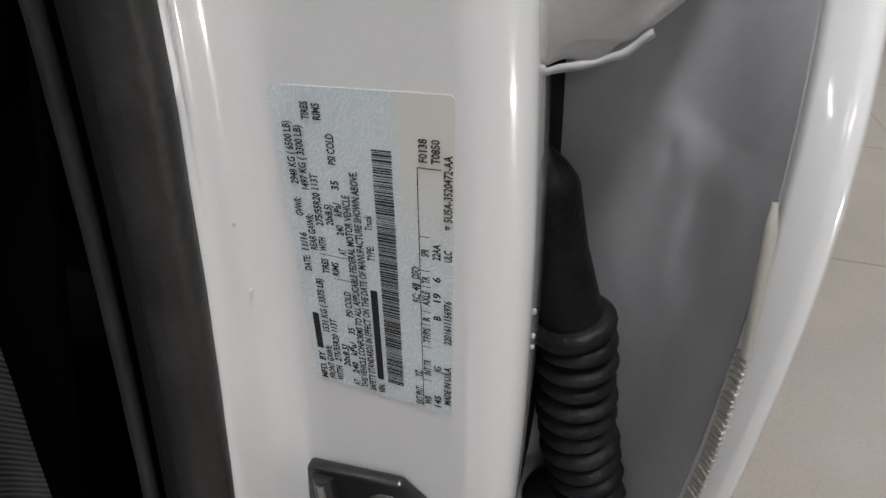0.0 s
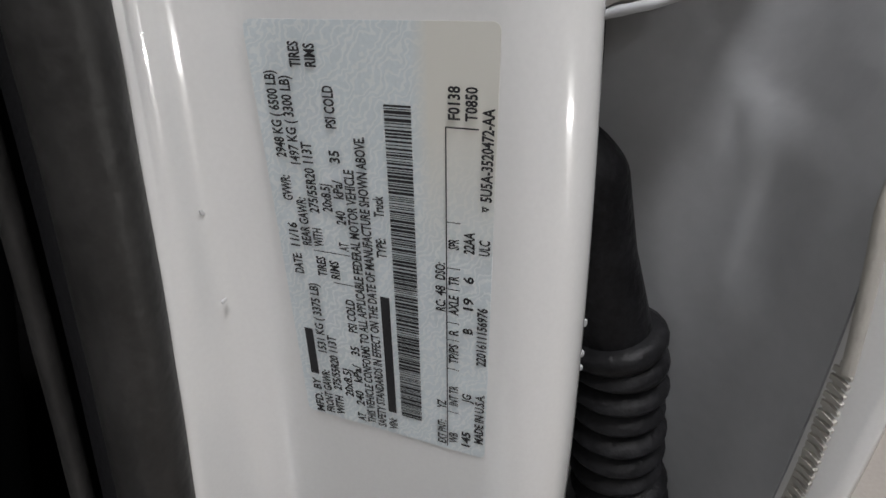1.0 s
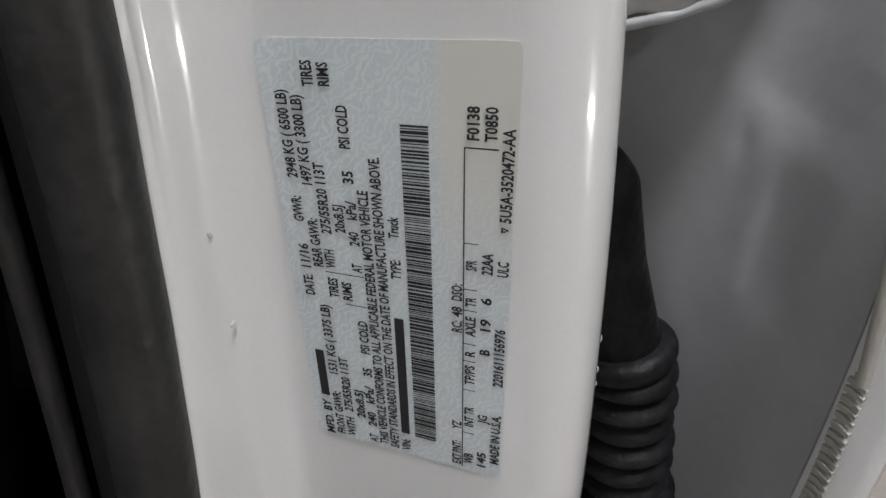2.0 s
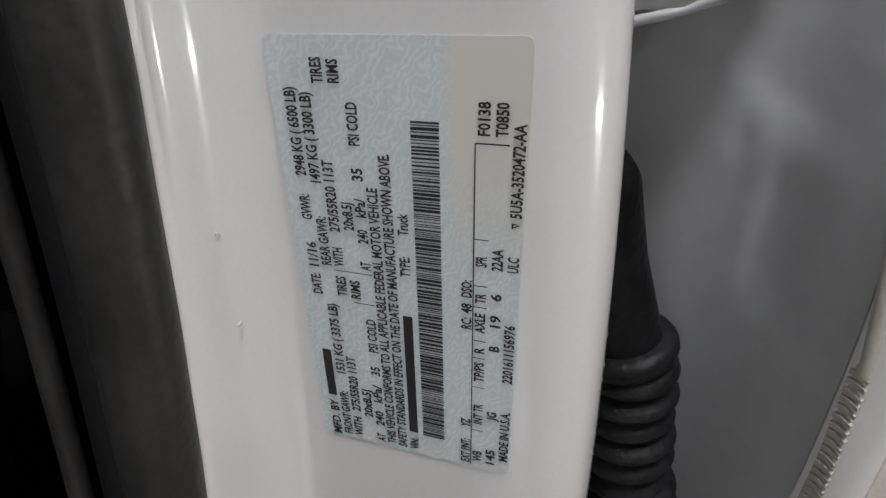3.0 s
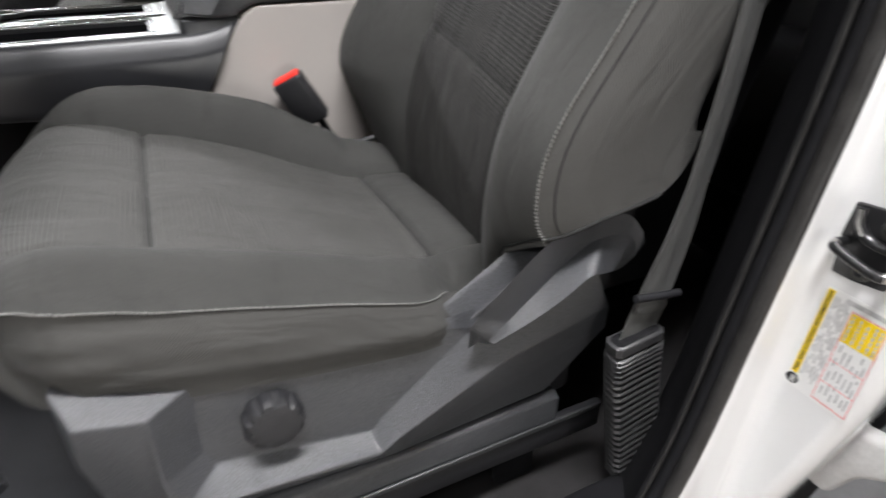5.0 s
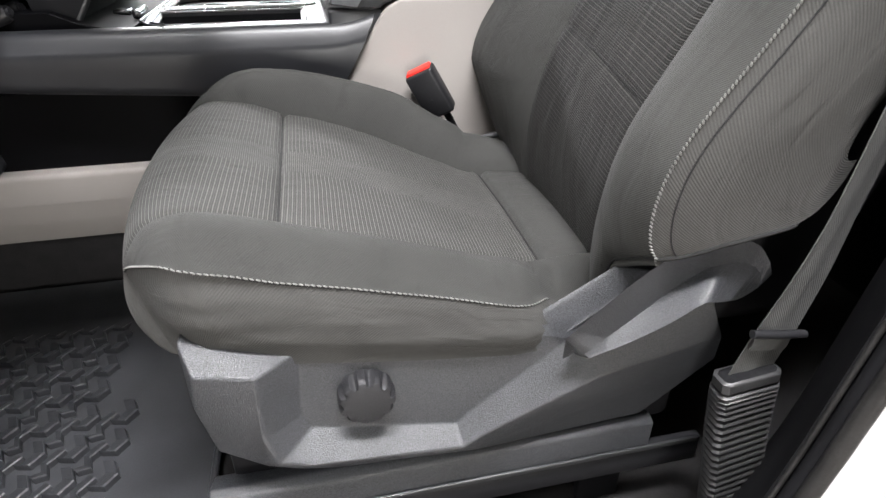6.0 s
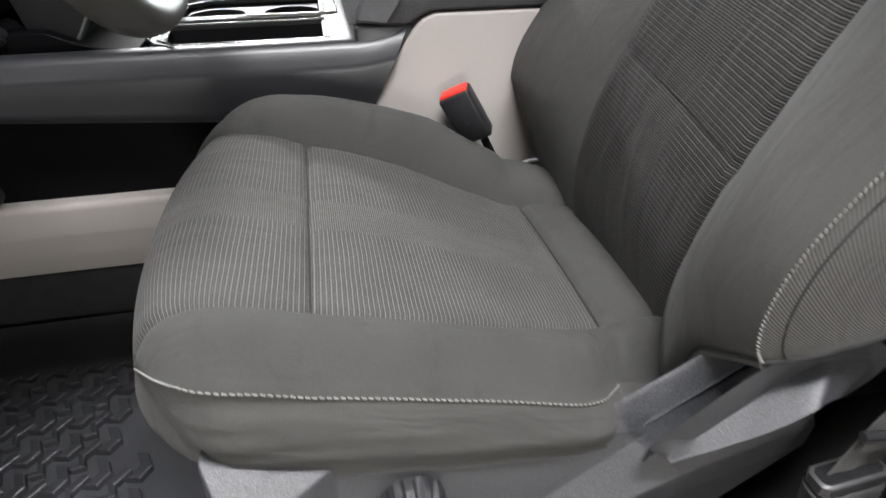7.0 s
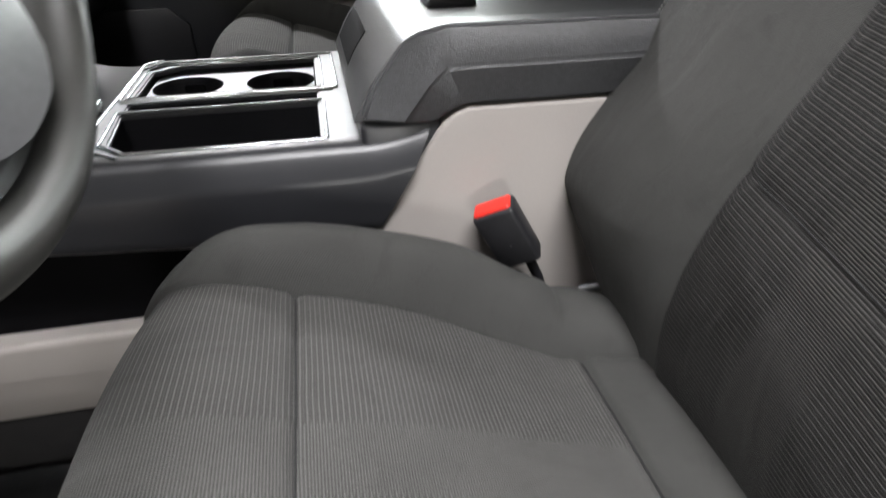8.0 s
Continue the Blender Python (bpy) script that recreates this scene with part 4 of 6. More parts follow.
# roof out of view, added to keep overhead light off the seat
tagged(part("cab_roof", merge(block((-0.75, 0.3, 1.95), (0.1, 1.54, 2.02), 0.02), block((0.1, 0.02, 1.95), (1.45, 1.82, 2.02), 0.02), block((-0.75, 1.54, 1.95), (0.1, 1.72, 2.02), 0.02)), BEIGE), "unseen light grey cab roof that blocks overhead light", "roof", kind="structure")
tagged(part("cab_back_wall", block((1.42, 0.03, 0.585), (1.47, 1.82, 1.95)), TRIM), "dark back wall of the cab", "wall", kind="structure")
# side walls added to enclose the rear cab against ambient light
tagged(part("rear_side_wall", block((0.16, 0.035, 0.585), (1.42, 0.055, 1.95)), TRIM), "dark trim inside the closed rear door, added to block stray light", "wall", kind="structure")
tagged(part("far_side_wall", block((0.12, 1.76, 0.585), (1.42, 1.82, 1.95)), TRIM), "dark trim of the far rear door, added to block stray light", "wall", kind="structure")
tagged(part("firewall", block((-1.55, 0.05, 0.585), (-1.45, 1.8, 1.15)), CARPET), "black carpeted front wall of the footwell", "wall", kind="structure")
tagged(part("hood", block((-2.9, 0.0, 0.5), (-1.56, 1.84, 1.15), 0.05), WHITE), "white engine hood", "hood", kind="structure")

# ---------------------------------------------------------------- driver's seat
YC = 0.4525
seat = thing("driver_seat", (-0.4, YC, 0.6), "grey cloth front seat with ribbed inserts and pale stitching", "car seat")

PROFILE = smooth_line([(-0.12, 0, 0.852), (-0.175, 0, 0.879), (-0.222, 0, 0.885), (-0.264, 0, 0.886), (-0.30, 0, 0.900), (-0.335, 0, 0.9135), (-0.39, 0, 0.938), (-0.45, 0, 0.961), (-0.52, 0, 0.984), (-0.56, 0, 0.996),
                       (-0.60, 0, 1.003), (-0.632, 0, 1.001), (-0.655, 0, 0.988), (-0.670, 0, 0.964), (-0.678, 0, 0.935), (-0.676, 0, 0.914), (-0.668, 0, 0.898), (-0.657, 0, 0.888)], 150)
ARC = [0.0]
for a, b in zip(PROFILE, PROFILE[1:]):
    ARC.append(ARC[-1] + (b - a).length)
i_seam = min(range(150), key=lambda i: abs(PROFILE[i].x + 0.521) + (10 if PROFILE[i].z < 0.9 else 0))
i_rear = min(range(150), key=lambda i: abs(PROFILE[i].x + 0.244) + (10 if PROFILE[i].z < 0.86 else 0))


def insert_half(i):
    """Half width of the ribbed insert at a station of the cushion."""
    x = PROFILE[i].x
    if PROFILE[i].z < 0.96 and x < -0.6:
        return table([(0.84, 0.16), (0.9, 0.166), (0.96, 0.174)], PROFILE[i].z)
    return table([(-0.68, 0.176), (-0.52, 0.179), (-0.40, 0.168), (-0.264, 0.134), (-0.16, 0.12)], x)


def stitch_half(i, far=False):
    """Half width to the stitched edge; the outer side ends before the backrest, the inner one runs under it."""
    s = ARC[i] - ARC[i_seam]
    if s > 0.04:
        return max(insert_half(i) + 0.0006, table([(0.04, 0.2525), (0.06, 0.2525), (0.08, 0.252), (0.095, 0.251), (0.107, 0.249), (0.12, 0.2445), (0.127, 0.2405), (0.133, 0.236), (0.139, 0.231), (0.145, 0.2245), (0.151, 0.2165), (0.157, 0.207), (0.164, 0.197), (0.171, 0.187), (0.177, 0.18), (0.185, 0.18), (0.22, 0.195), (0.25, 0.207), (0.32, 0.215)], s))
    if far:
        return table([(-0.40, 0.25), (-0.30, 0.254), (0.0, 0.256), (0.04, 0.2525)], s)
    return table([(-0.40, 0.192), (-0.30, 0.2), (-0.284, 0.2055), (-0.275, 0.2105), (-0.266, 0.217), (-0.257, 0.2245), (-0.248, 0.232), (-0.24, 0.239), (-0.231, 0.2445), (-0.215, 0.2495), (-0.2, 0.2515), (0.0, 0.2525), (0.04, 0.2525)], s)


FAR_CREST = [(-0.42, 0.008), (-0.36, 0.022), (-0.30, 0.038), (-0.24, 0.047), (-0.16, 0.06), (-0.1, 0.06), (0.0, 0.052), (0.05, 0.040), (0.085, 0.025), (0.12, 0.01), (0.3, 0.006)]


def cushion_at(i, y):
    """Place on the cushion's top at station i, y metres off its middle line."""
    p = PROFILE[i]
    a, b = PROFILE[max(i - 1, 0)], PROFILE[min(i + 1, 149)]
    d = (b - a).normalized()
    nrm = Vector((d.z, 0, -d.x))
    if nrm.z < 0 and i < 120:
        nrm = -nrm
    if i >= 120 and nrm.x > 0:
        nrm = -nrm
    w, wi, ws = abs(y), insert_half(i), stitch_half(i, y > 0)
    front = max(0.0, min(1.0, (ARC[i] - ARC[i_seam] - 0.06) / 0.08))
    if w <= wi:
        h = 0.004 * (1 - (w / wi) ** 2) - 0.005 * math.exp(-((w - wi) / 0.004) ** 2)
        # creases across the insert
        h -= 0.0075 * math.exp(-((ARC[i] - ARC[i_seam]) / 0.0032) ** 2)
        h += 0.004 * (1 - math.exp(-((ARC[i] - ARC[i_seam]) / 0.03) ** 2)) - 0.004
        h -= 0.009 * math.exp(-((ARC[i] - ARC[i_rear]) / 0.0045) ** 2)
    else:
        t = min(1.0, (w - wi) / max(ws - wi, 1e-4))
        crest = table(FAR_CREST, ARC[i] - ARC[i_seam]) if y > 0 else 0.0185 * (1 - 0.6 * front) * max(0.0, min(1.0, (0.18 - ARC[i] + ARC[i_seam]) / 0.1))
        end = table([(-0.42, -0.01), (-0.35, -0.006), (-0.30, 0.0), (-0.26, 0.009), (-0.2, 0.008), (-0.1, -0.004), (0.0, -0.011), (0.09, -0.010), (0.15, 0.0)] if y > 0 else [(-0.42, -0.05), (-0.35, -0.036), (-0.30, -0.014), (-0.26, 0.009), (-0.2, 0.008), (-0.1, -0.004), (0.0, -0.011), (0.09, -0.010), (0.15, 0.0)], ARC[i] - ARC[i_seam])
        h = -0.005 * math.exp(-((w - wi) / 0.004) ** 2) + crest * math.sin(math.pi * min(1, t * 1.05) ** 0.9) + end * t ** 2
        h += 0.0012 * noise.noise((p.x * 22, y * 18, 3.1)) * math.sin(math.pi * t)
        if y < 0:
            h -= 0.013 * math.sin(math.pi * t) * max(0.0, min(1.0, (-0.235 - ARC[i] + ARC[i_seam]) / 0.06))
            # short worn creases across the outer bolster
            for s0, t0, deep, lean in ((0.035, 0.62, 0.0016, 0.02), (-0.075, 0.7, 0.0008, -0.01), (-0.2, 0.55, 0.0018, 0.05), (-0.235, 0.4, 0.0022, 0.07), (-0.262, 0.5, 0.005, 0.05), (-0.292, 0.62, 0.006, 0.03)):
                h -= deep * math.exp(-((ARC[i] - ARC[i_seam] - s0 - lean * (t - t0)) / 0.0028) ** 2 - ((t - t0) / 0.2) ** 2)
    q = p + nrm * h
    # the front is drawn back towards its corners
    back = 0.0155 * min(2.8, (w / 0.17) ** 2.6) * max(0.0, min(1.0, (-0.58 - q.x) / 0.08))
    return Vector((q.x + back, YC + y, q.z))


NB, NI = 16, 40
cols = []
for i in range(150):
    wi, ws, wf = insert_half(i), stitch_half(i), stitch_half(i, True)
    near = [-ws + (ws - wi) * k / NB for k in range(NB)]
    mid = [-wi + 2 * wi * k / NI for k in range(NI + 1)]
    far = [wi + (wf - wi) * k / NB for k in range(1, NB + 1)]
    cols.append(near + mid + far)
TOP = [[cushion_at(i, y) for y in cols[i]] for i in range(150)]
TUV = [[(ARC[i], y) for y in cols[i]] for i in range(150)]


def piece(name, i0, i1, j0, j1, mat, parent, label=""):
    v, f, u = sheet([r[j0:j1 + 1] for r in TOP[i0:i1 + 1]], 0.0, [r[j0:j1 + 1] for r in TUV[i0:i1 + 1]])
    return mesh_part(name, v, f, mat, parent, label, u, angle=80)


i_tip = min(i for i in range(150) if ARC[i] - ARC[i_seam] > 0.178)
cushion = piece("cushion", 0, i_tip, 0, NB, CLOTH, seat, "padded cloth seat cushion")
piece("front_corner", i_tip, 149, 0, NB, TWILL, cushion)
piece("bolster", 0, 149, NB + NI, 2 * NB + NI, CLOTH, cushion)
piece("rear_panel", 0, i_rear, NB, NB + NI, CLOTH, cushion)
piece("ribbed_insert", i_rear, i_seam, NB, NB + NI, RIB_SEAT, cushion, "ribbed pale-striped insert")
piece("ribbed_insert", i_seam, 149, NB, NB + NI, RIB_SEAT, cushion, "ribbed pale-striped insert")
# dark cords paint the shadow lines of the creases; thin cords mark the side seams
part("crease_shade", tube([Vector(q) + Vector((0, 0, 0.0008)) for q in TOP[i_seam][NB:NB + NI + 1]], 0.0014, 8), SEAM_SHADE, cushion)
part("crease_shade", tube([Vector(q) - Vector((0, 0, -0.001)) for q in TOP[i_rear][NB:NB + NI + 1]], 0.0016, 8), SEAM_SHADE, cushion)
for j in (NB, NB + NI):
    part("seam", tube([TOP[i][j] - Vector((0, 0, 0.0001)) for i in range(i_rear, 135)], 0.0009, 6), SEAM_SHADE, cushion)

# skirt below the stitched edge, on both sides
for side in (-1, 1):
    edge = [r[0] if side < 0 else r[-1] for r in TOP]
    rows, uv = [], []
    for k in range(13):
        t = k / 12
        line, lu = [], []
        for i in range(150):
            e = edge[i]
            s = ARC[i] - ARC[i_seam]
            yb = table([(-0.38, 0.18), (-0.3, 0.19), (-0.284, 0.203), (-0.272, 0.219), (-0.26, 0.238), (-0.245, 0.2485), (-0.228, 0.2545), (-0.205, 0.257), (0.02, 0.2545), (0.05, 0.253), (0.08, 0.249), (0.11, 0.24), (0.14, 0.228), (0.17, 0.22), (0.22, 0.215), (0.32, 0.208)], s)
            xb = table([(-0.38, -0.16), (-0.3, -0.225), (-0.25, -0.272), (-0.2, -0.32), (0.0, -0.52), (0.02, -0.537), (0.05, -0.56), (0.08, -0.58), (0.11, -0.597), (0.14, -0.611), (0.17, -0.620), (0.22, -0.627), (0.32, -0.63)], s)
            zb = table([(-0.38, 0.85), (-0.2, 0.862), (-0.1, 0.873), (0.0, 0.888), (0.06, 0.894), (0.1, 0.892), (0.14, 0.890), (0.2, 0.888), (0.32, 0.886)], s)
            b = Vector((xb, YC + side * yb, zb))
            q = e.lerp(b, t)
            bulge = (0.008 if s < 0.1 else max(0.0, 0.008 - 0.13 * (s - 0.1))) * math.sin(math.pi * min(1, t * 1.1)) + 0.003 * noise.noise((e.x * 9, t * 5, 1.3)) * math.sin(math.pi * t)
            bulge += 0.0022 * math.sin(26 * t + e.x * 30) * math.exp(-((s - 0.08) / 0.07) ** 2)
            turn = max(0.0, min(1.0, (s - 0.02) / 0.22))
            out = Vector((-math.sin(1.4 * turn), side * math.cos(1.4 * turn), 0))
            q += out * bulge
            line.append(q), lu.append((ARC[i], -t * 0.09 + side * 0.3))
        rows.append(line), uv.append(lu)
    v, f, u = sheet(rows, 0.0, uv)
    mesh_part("side_panel", v, f, TWILL, cushion, "twill side panel of the cushion", u, angle=80)
    run = [edge[i] + Vector((0, side * 0.0022, 0.0006)) for i in range(28, 150) if ARC[i] - ARC[i_seam] < 0.178]
    v, f = stitches(run, 0.0038, 0.0010, 0.0008, twist=0.0004)
    mesh_part("stitching", v, f, THREAD, cushion, "pale grey topstitching")
    part("piping_groove", tube([edge[i] + Vector((0, side * 0.0004, -0.0016)) for i in range(20, 150) if ARC[i] - ARC[i_seam] < 0.179], 0.0009, 6), SEAM_SHADE, cushion)

# backrest
XB = [(0.80, -0.165), (0.90, -0.181), (0.935, -0.184), (0.97, -0.182), (1.006, -0.176), (1.035, -0.168), (1.063, -0.157), (1.093, -0.1415), (1.13, -0.1265), (1.16, -0.109), (1.20, -0.086), (1.25, -0.062), (1.32, -0.03), (1.4, 0.005), (1.5, 0.045), (1.6, 0.085)]
SO = [(0.80, -0.03), (0.97, -0.035), (1.0, -0.043), (1.03, -0.05), (1.065, -0.054), (1.09, -0.053), (1.115, -0.045), (1.145, -0.038), (1.18, -0.037), (1.3, -0.036), (1.6, -0.03)]
NZ = 200
NR = 89 / (NZ - 1)


def smoother(rows):
    ks = np.linspace(0.78, 1.62, 300)
    v = np.interp(ks, [r[0] for r in rows], [r[1] for r in rows])
    v = np.convolve(np.r_[np.full(9, v[0]), v, np.full(9, v[-1])], np.ones(19) / 19, "valid")
    return lambda z: float(np.interp(z, ks, v))


xb_of, so_of = smoother(XB), smoother(SO)


def insert_edge(y, z):
    """Half width of the backrest's ribbed insert on the side of y."""
    return 0.097 if y > 0 else table([(0.85, 0.128), (0.92, 0.139), (0.98, 0.148), (1.06, 0.155), (1.3, 0.157)], z)


def back_bottom(w):
    return table([(0.0, 0.79), (0.17, 0.80), (0.2, 0.845), (0.215, 0.89), (0.232, 0.938), (0.265, 0.96), (0.2875, 0.973)], w)


BACK, BUV = [], []
for i in range(NZ):
    t = (i / (NZ - 1)) ** 1.25
    line, lu = [], []
    z0 = 0.80 + t * 0.80
    inn, inf = insert_edge(-1, z0), insert_edge(1, z0)
    bw = [-0.2875 + (0.2875 - inn) * k / 22 for k in range(22)] + [-inn + (inn + inf) * k / 30 for k in range(31)] + [inf + (0.2875 - inf) * k / 22 for k in range(1, 23)]
    for y in bw:
        w = abs(y)
        ins = inn if y < 0 else inf
        z = back_bottom(w) + t * (1.6 - back_bottom(w))
        x = xb_of(z)
        if w <= ins + 1e-6:
            h = 0.003 * (w / ins) ** 2 - 0.004 * math.exp(-((w - ins) / 0.004) ** 2)
            lift = z - (1.084 + 0.16 * y)
            h -= 0.0018 * math.exp(-(lift / 0.0038) ** 2) - 0.0012 * math.exp(-((lift + 0.02) / 0.013) ** 2) - 0.001 * math.exp(-((lift - 0.018) / 0.011) ** 2)
        else:
            s = (w - ins) / (0.2875 - ins)
            h = -0.004 * math.exp(-((w - ins) / 0.004) ** 2)
            # the inner bolster draws back at its lower end
            full = 1.0 if y < 0 else table([(0.85, 0.05), (0.91, 0.2), (0.97, 0.7), (1.02, 1.0)], z)
            h += full * (-so_of(z) * (1 - (1 - s) ** 2.3) + 0.012 * math.sin(math.pi * s) ** 1.3)
            h += 0.0016 * noise.noise((z * 14, y * 16, 9.0)) * math.sin(math.pi * s)
        if w > 0.15:
            # the lower end of the bolster rolls under
            h -= 0.02 * math.exp(-((z - back_bottom(w)) / 0.012) ** 1) * min(1, (w - 0.15) / 0.05) * 0.6
        line.append(Vector((x - h, YC + y, z))), lu.append((z * 1.06 - 0.16 * y, y))
    BACK.append(line), BUV.append(lu)


def back_piece(name, j0, j1, mat, parent, label=""):
    v, f, u = sheet([r[j0:j1 + 1] for r in BACK], 0.0, [r[j0:j1 + 1] for r in BUV])
    return mesh_part(name, v, f, mat, parent, label, u, angle=80)


backrest = back_piece("backrest", 0, 22, CLOTH, seat, "padded cloth backrest")
back_piece("bolster", 52, 74, CLOTH, backrest)
back_piece("ribbed_insert", 22, 52, RIB_BACK_SHADED, backrest, "ribbed pale-striped insert")
# the cross seam, where the upper and lower cloths of the insert meet
cross = []
for j in range(22, 53):
    y = BACK[0][j].y - YC
    z = 1.084 + 0.16 * y
    k = min(range(NZ), key=lambda i: abs(BACK[i][j].z - z))
    a, b = (BACK[k], BACK[k + 1]) if BACK[k][j].z < z else (BACK[k - 1], BACK[k])
    cross.append(a[j].lerp(b[j], (z - a[j].z) / (b[j].z - a[j].z)))
part("cross_seam", tube([q + Vector((-0.0004, 0, 0)) for q in smooth_line(cross[::3], 60)], 0.0006, 8), SEAM_SHADE, backrest)
for j in (22, 52):
    part("seam", tube([BACK[i][j] + Vector((0.0008, 0, 0)) for i in range(NZ)], 0.0012, 6), SEAM_SHADE, backrest)
for side, j in ((-1, 0), (1, 74)):
    edge = [BACK[i][j] for i in range(NZ)]
    rows, uv = [], []
    for k in range(25):
        t = k / 24
        line, lu = [], []
        for i in range(NZ):
            e = edge[i]
            dx = 0.17 * t
            y = side * (0.0125 * math.sin(math.pi * min(1, 0.5 * t / 0.35)) if t < 0.35 else 0.0125 - 0.012 * ((t - 0.35) / 0.65) ** 2)
            y -= side * 0.0022 * math.exp(-((dx - 0.0165) / 0.0022) ** 2)
            y += side * 0.0018 * noise.noise((e.z * 10, t * 3, 4.0)) * t
            lift = table([(0, 0), (0.012, 0.001), (0.05, 0.014), (0.1, 0.02), (0.17, 0.03)], dx) * math.exp(-i * NR / 14) + (0.062 - math.sqrt(0.062 ** 2 - max(0.0, dx - 0.11) ** 2)) * math.exp(-i * NR / 26)
            line.append(Vector((e.x + dx, e.y + y, e.z + lift))), lu.append((e.z + lift, dx * 1.0 + 0.7))
        rows.append(line), uv.append(lu)
    v, f, u = sheet(rows, 0.0, uv)
    mesh_part("side_panel", v, f, TWILL, backrest, "twill side panel of the backrest", u, angle=80)
    run = [edge[i] + Vector((-0.0008, side * 0.0018, 0)) for i in range(1, NZ)]
    run = smooth_line(run[::7], 160)
    v, f = stitches(run, 0.0030, 0.0008, 0.0010, twist=0.0009, side=(0, -1, 0))
    mesh_part("stitching", v, f, THREAD, backrest, "pale grey topstitching")
    part("seam", tube([Vector(rows[2][i]).lerp(Vector(rows[3][i]), 0.3) for i in range(NZ)], 0.0009, 6), SEAM_SHADE, backrest)
    part("lower_piping", tube([r[0] for r in rows[:18]], 0.0022, 8), SEAM_SHADE, backrest)
hem = [BACK[0][j] + Vector((0.001, 0, -0.003)) for j in range(0, 19)]
hem.append(hem[-1] + Vector((0.004, 0.001, -0.007)))
part("lower_hem", tube(hem, 0.0034, 10), TWILL, backrest, "rolled twill hem")
part("lower_piping", tube([BACK[0][j] + Vector((-0.0035, 0, 0.0015)) for j in range(0, 19)], 0.0011, 8), SEAM_SHADE, backrest)
part("back_shell", merge(prism([(-0.14, 0.86), (0.0, 0.86), (0.24, 1.6), (0.10, 1.6)], "y", YC - 0.26, YC + 0.26, 0.02, 2)), TRIM, seat)

# seat frame and tracks
part("seat_frame", block((-0.60, 0.225, 0.70), (-0.10, 0.68, 0.80), 0.01), TRIM, seat)
for y0 in (0.192, 0.64):
    track = part("track", prism([(y0, 0.665), (y0 + 0.04, 0.665), (y0 + 0.04, 0.725), (y0 + 0.012, 0.738), (y0, 0.732)], "x", -0.62, -0.143, 0.003, 2), SHIELD, seat, "grained grey seat track cover")
    part("rail", block((-0.60, y0 - 0.004, 0.692), (-0.082, y0 - 0.0005, 0.6985), 0.001), SILVER, track)
    part("lower_rail", block((-0.60, y0 - 0.0005, 0.655), (-0.074, y0 + 0.012, 0.694), 0.003), BLACKP, track)
    for x0 in (-0.58, -0.21):
        part("foot", block((x0, y0 + 0.02, 0.585), (x0 + 0.055, y0 + 0.036, 0.67), 0.004), TRIM, track)

# side shield, with its raised front and lower rim and the recess for the knob
bm = bmesh.new()
S = {}
for key, x, z, y in (("T0", -0.608, 0.926, 0.2), ("T1", -0.555, 0.909, 0.2), ("T2", -0.515, 0.898, 0.2), ("T3", -0.434, 0.885, 0.2), ("T4", -0.356, 0.874, 0.2), ("T5", -0.307, 0.880, 0.2),
                     ("T6", -0.282, 0.870, 0.203), ("T7", -0.246, 0.890, 0.205), ("T8", -0.199, 0.918, 0.205), ("V8", -0.150, 0.925, 0.205),
                     ("L0", -0.596, 0.908, 0.174), ("L1", -0.549, 0.897, 0.174), ("L2", -0.551, 0.828, 0.174), ("L3", -0.542, 0.793, 0.174), ("L4", -0.516, 0.782, 0.174),
                     ("B0", -0.527, 0.772, 0.182), ("B1", -0.555, 0.782, 0.182), ("B2", -0.594, 0.813, 0.182), ("B3", -0.603, 0.868, 0.180),
                     ("L5", -0.371, 0.771, 0.174), ("L6", -0.349, 0.783, 0.174), ("L7", -0.231, 0.835, 0.176)):
    S[key] = bm.verts.new((x, y, z))
for key, x, z, y in (("F0", -0.52, 0.823, 0.2), ("F1", -0.513, 0.806, 0.2), ("F2", -0.371, 0.778, 0.2), ("F3", -0.354, 0.795, 0.2), ("F4", -0.261, 0.868, 0.198),
                     ("W0", -0.497, 0.755, 0.190), ("W1", -0.35, 0.741, 0.192), ("W2", -0.163, 0.748, 0.195), ("W3", -0.087, 0.814, 0.194), ("W4", -0.09, 0.848, 0.19), ("W5", -0.114, 0.90, 0.19)):
    S[key] = bm.verts.new((x, y, z))
for names in ("T0 T1 T2 L1 L0", "L1 T2 F0 L2", "L2 F0 F1 L3", "L3 F1 F2 L5 L4", "L5 F2 F3 L6", "L6 F3 F4 L7", "T2 T3 T4 T5 F4 F3 F2 F1 F0", "T5 T6 T7 T8 V8 F4",
              "L0 L1 L2 L3 L4 B0 B1 B2 B3", "L4 L5 L6 W1 W0 B0", "L6 L7 W3 W2 W1", "L7 W4 W3", "F4 V8 W5 W4 L7", "T0 L0 B3"):
    bm.faces.new([S[k] for k in names.split()])
rim = [e for e in bm.edges if e.is_boundary]
ret = bmesh.ops.extrude_edge_only(bm, edges=rim)
for q in ret["geom"]:
    if isinstance(q, bmesh.types.BMVert):
        q.co += Vector((0.003 if q.co.x < -0.5 else 0.0, 0.045, -0.04 if q.co.x > -0.3 and q.co.z > 0.84 else 0.0))
bmesh.ops.recalc_face_normals(bm, faces=bm.faces)
inner_edges = [e for e in bm.edges if not e.is_boundary and e.calc_face_angle(0) > 0.12]
bmesh.ops.bevel(bm, geom=inner_edges, offset=0.0085, segments=5, affect="EDGES", profile=0.5, clamp_overlap=True)
shield = part("side_shield", bm, SHIELD, seat, "grained dark grey plastic side shield", angle=35)

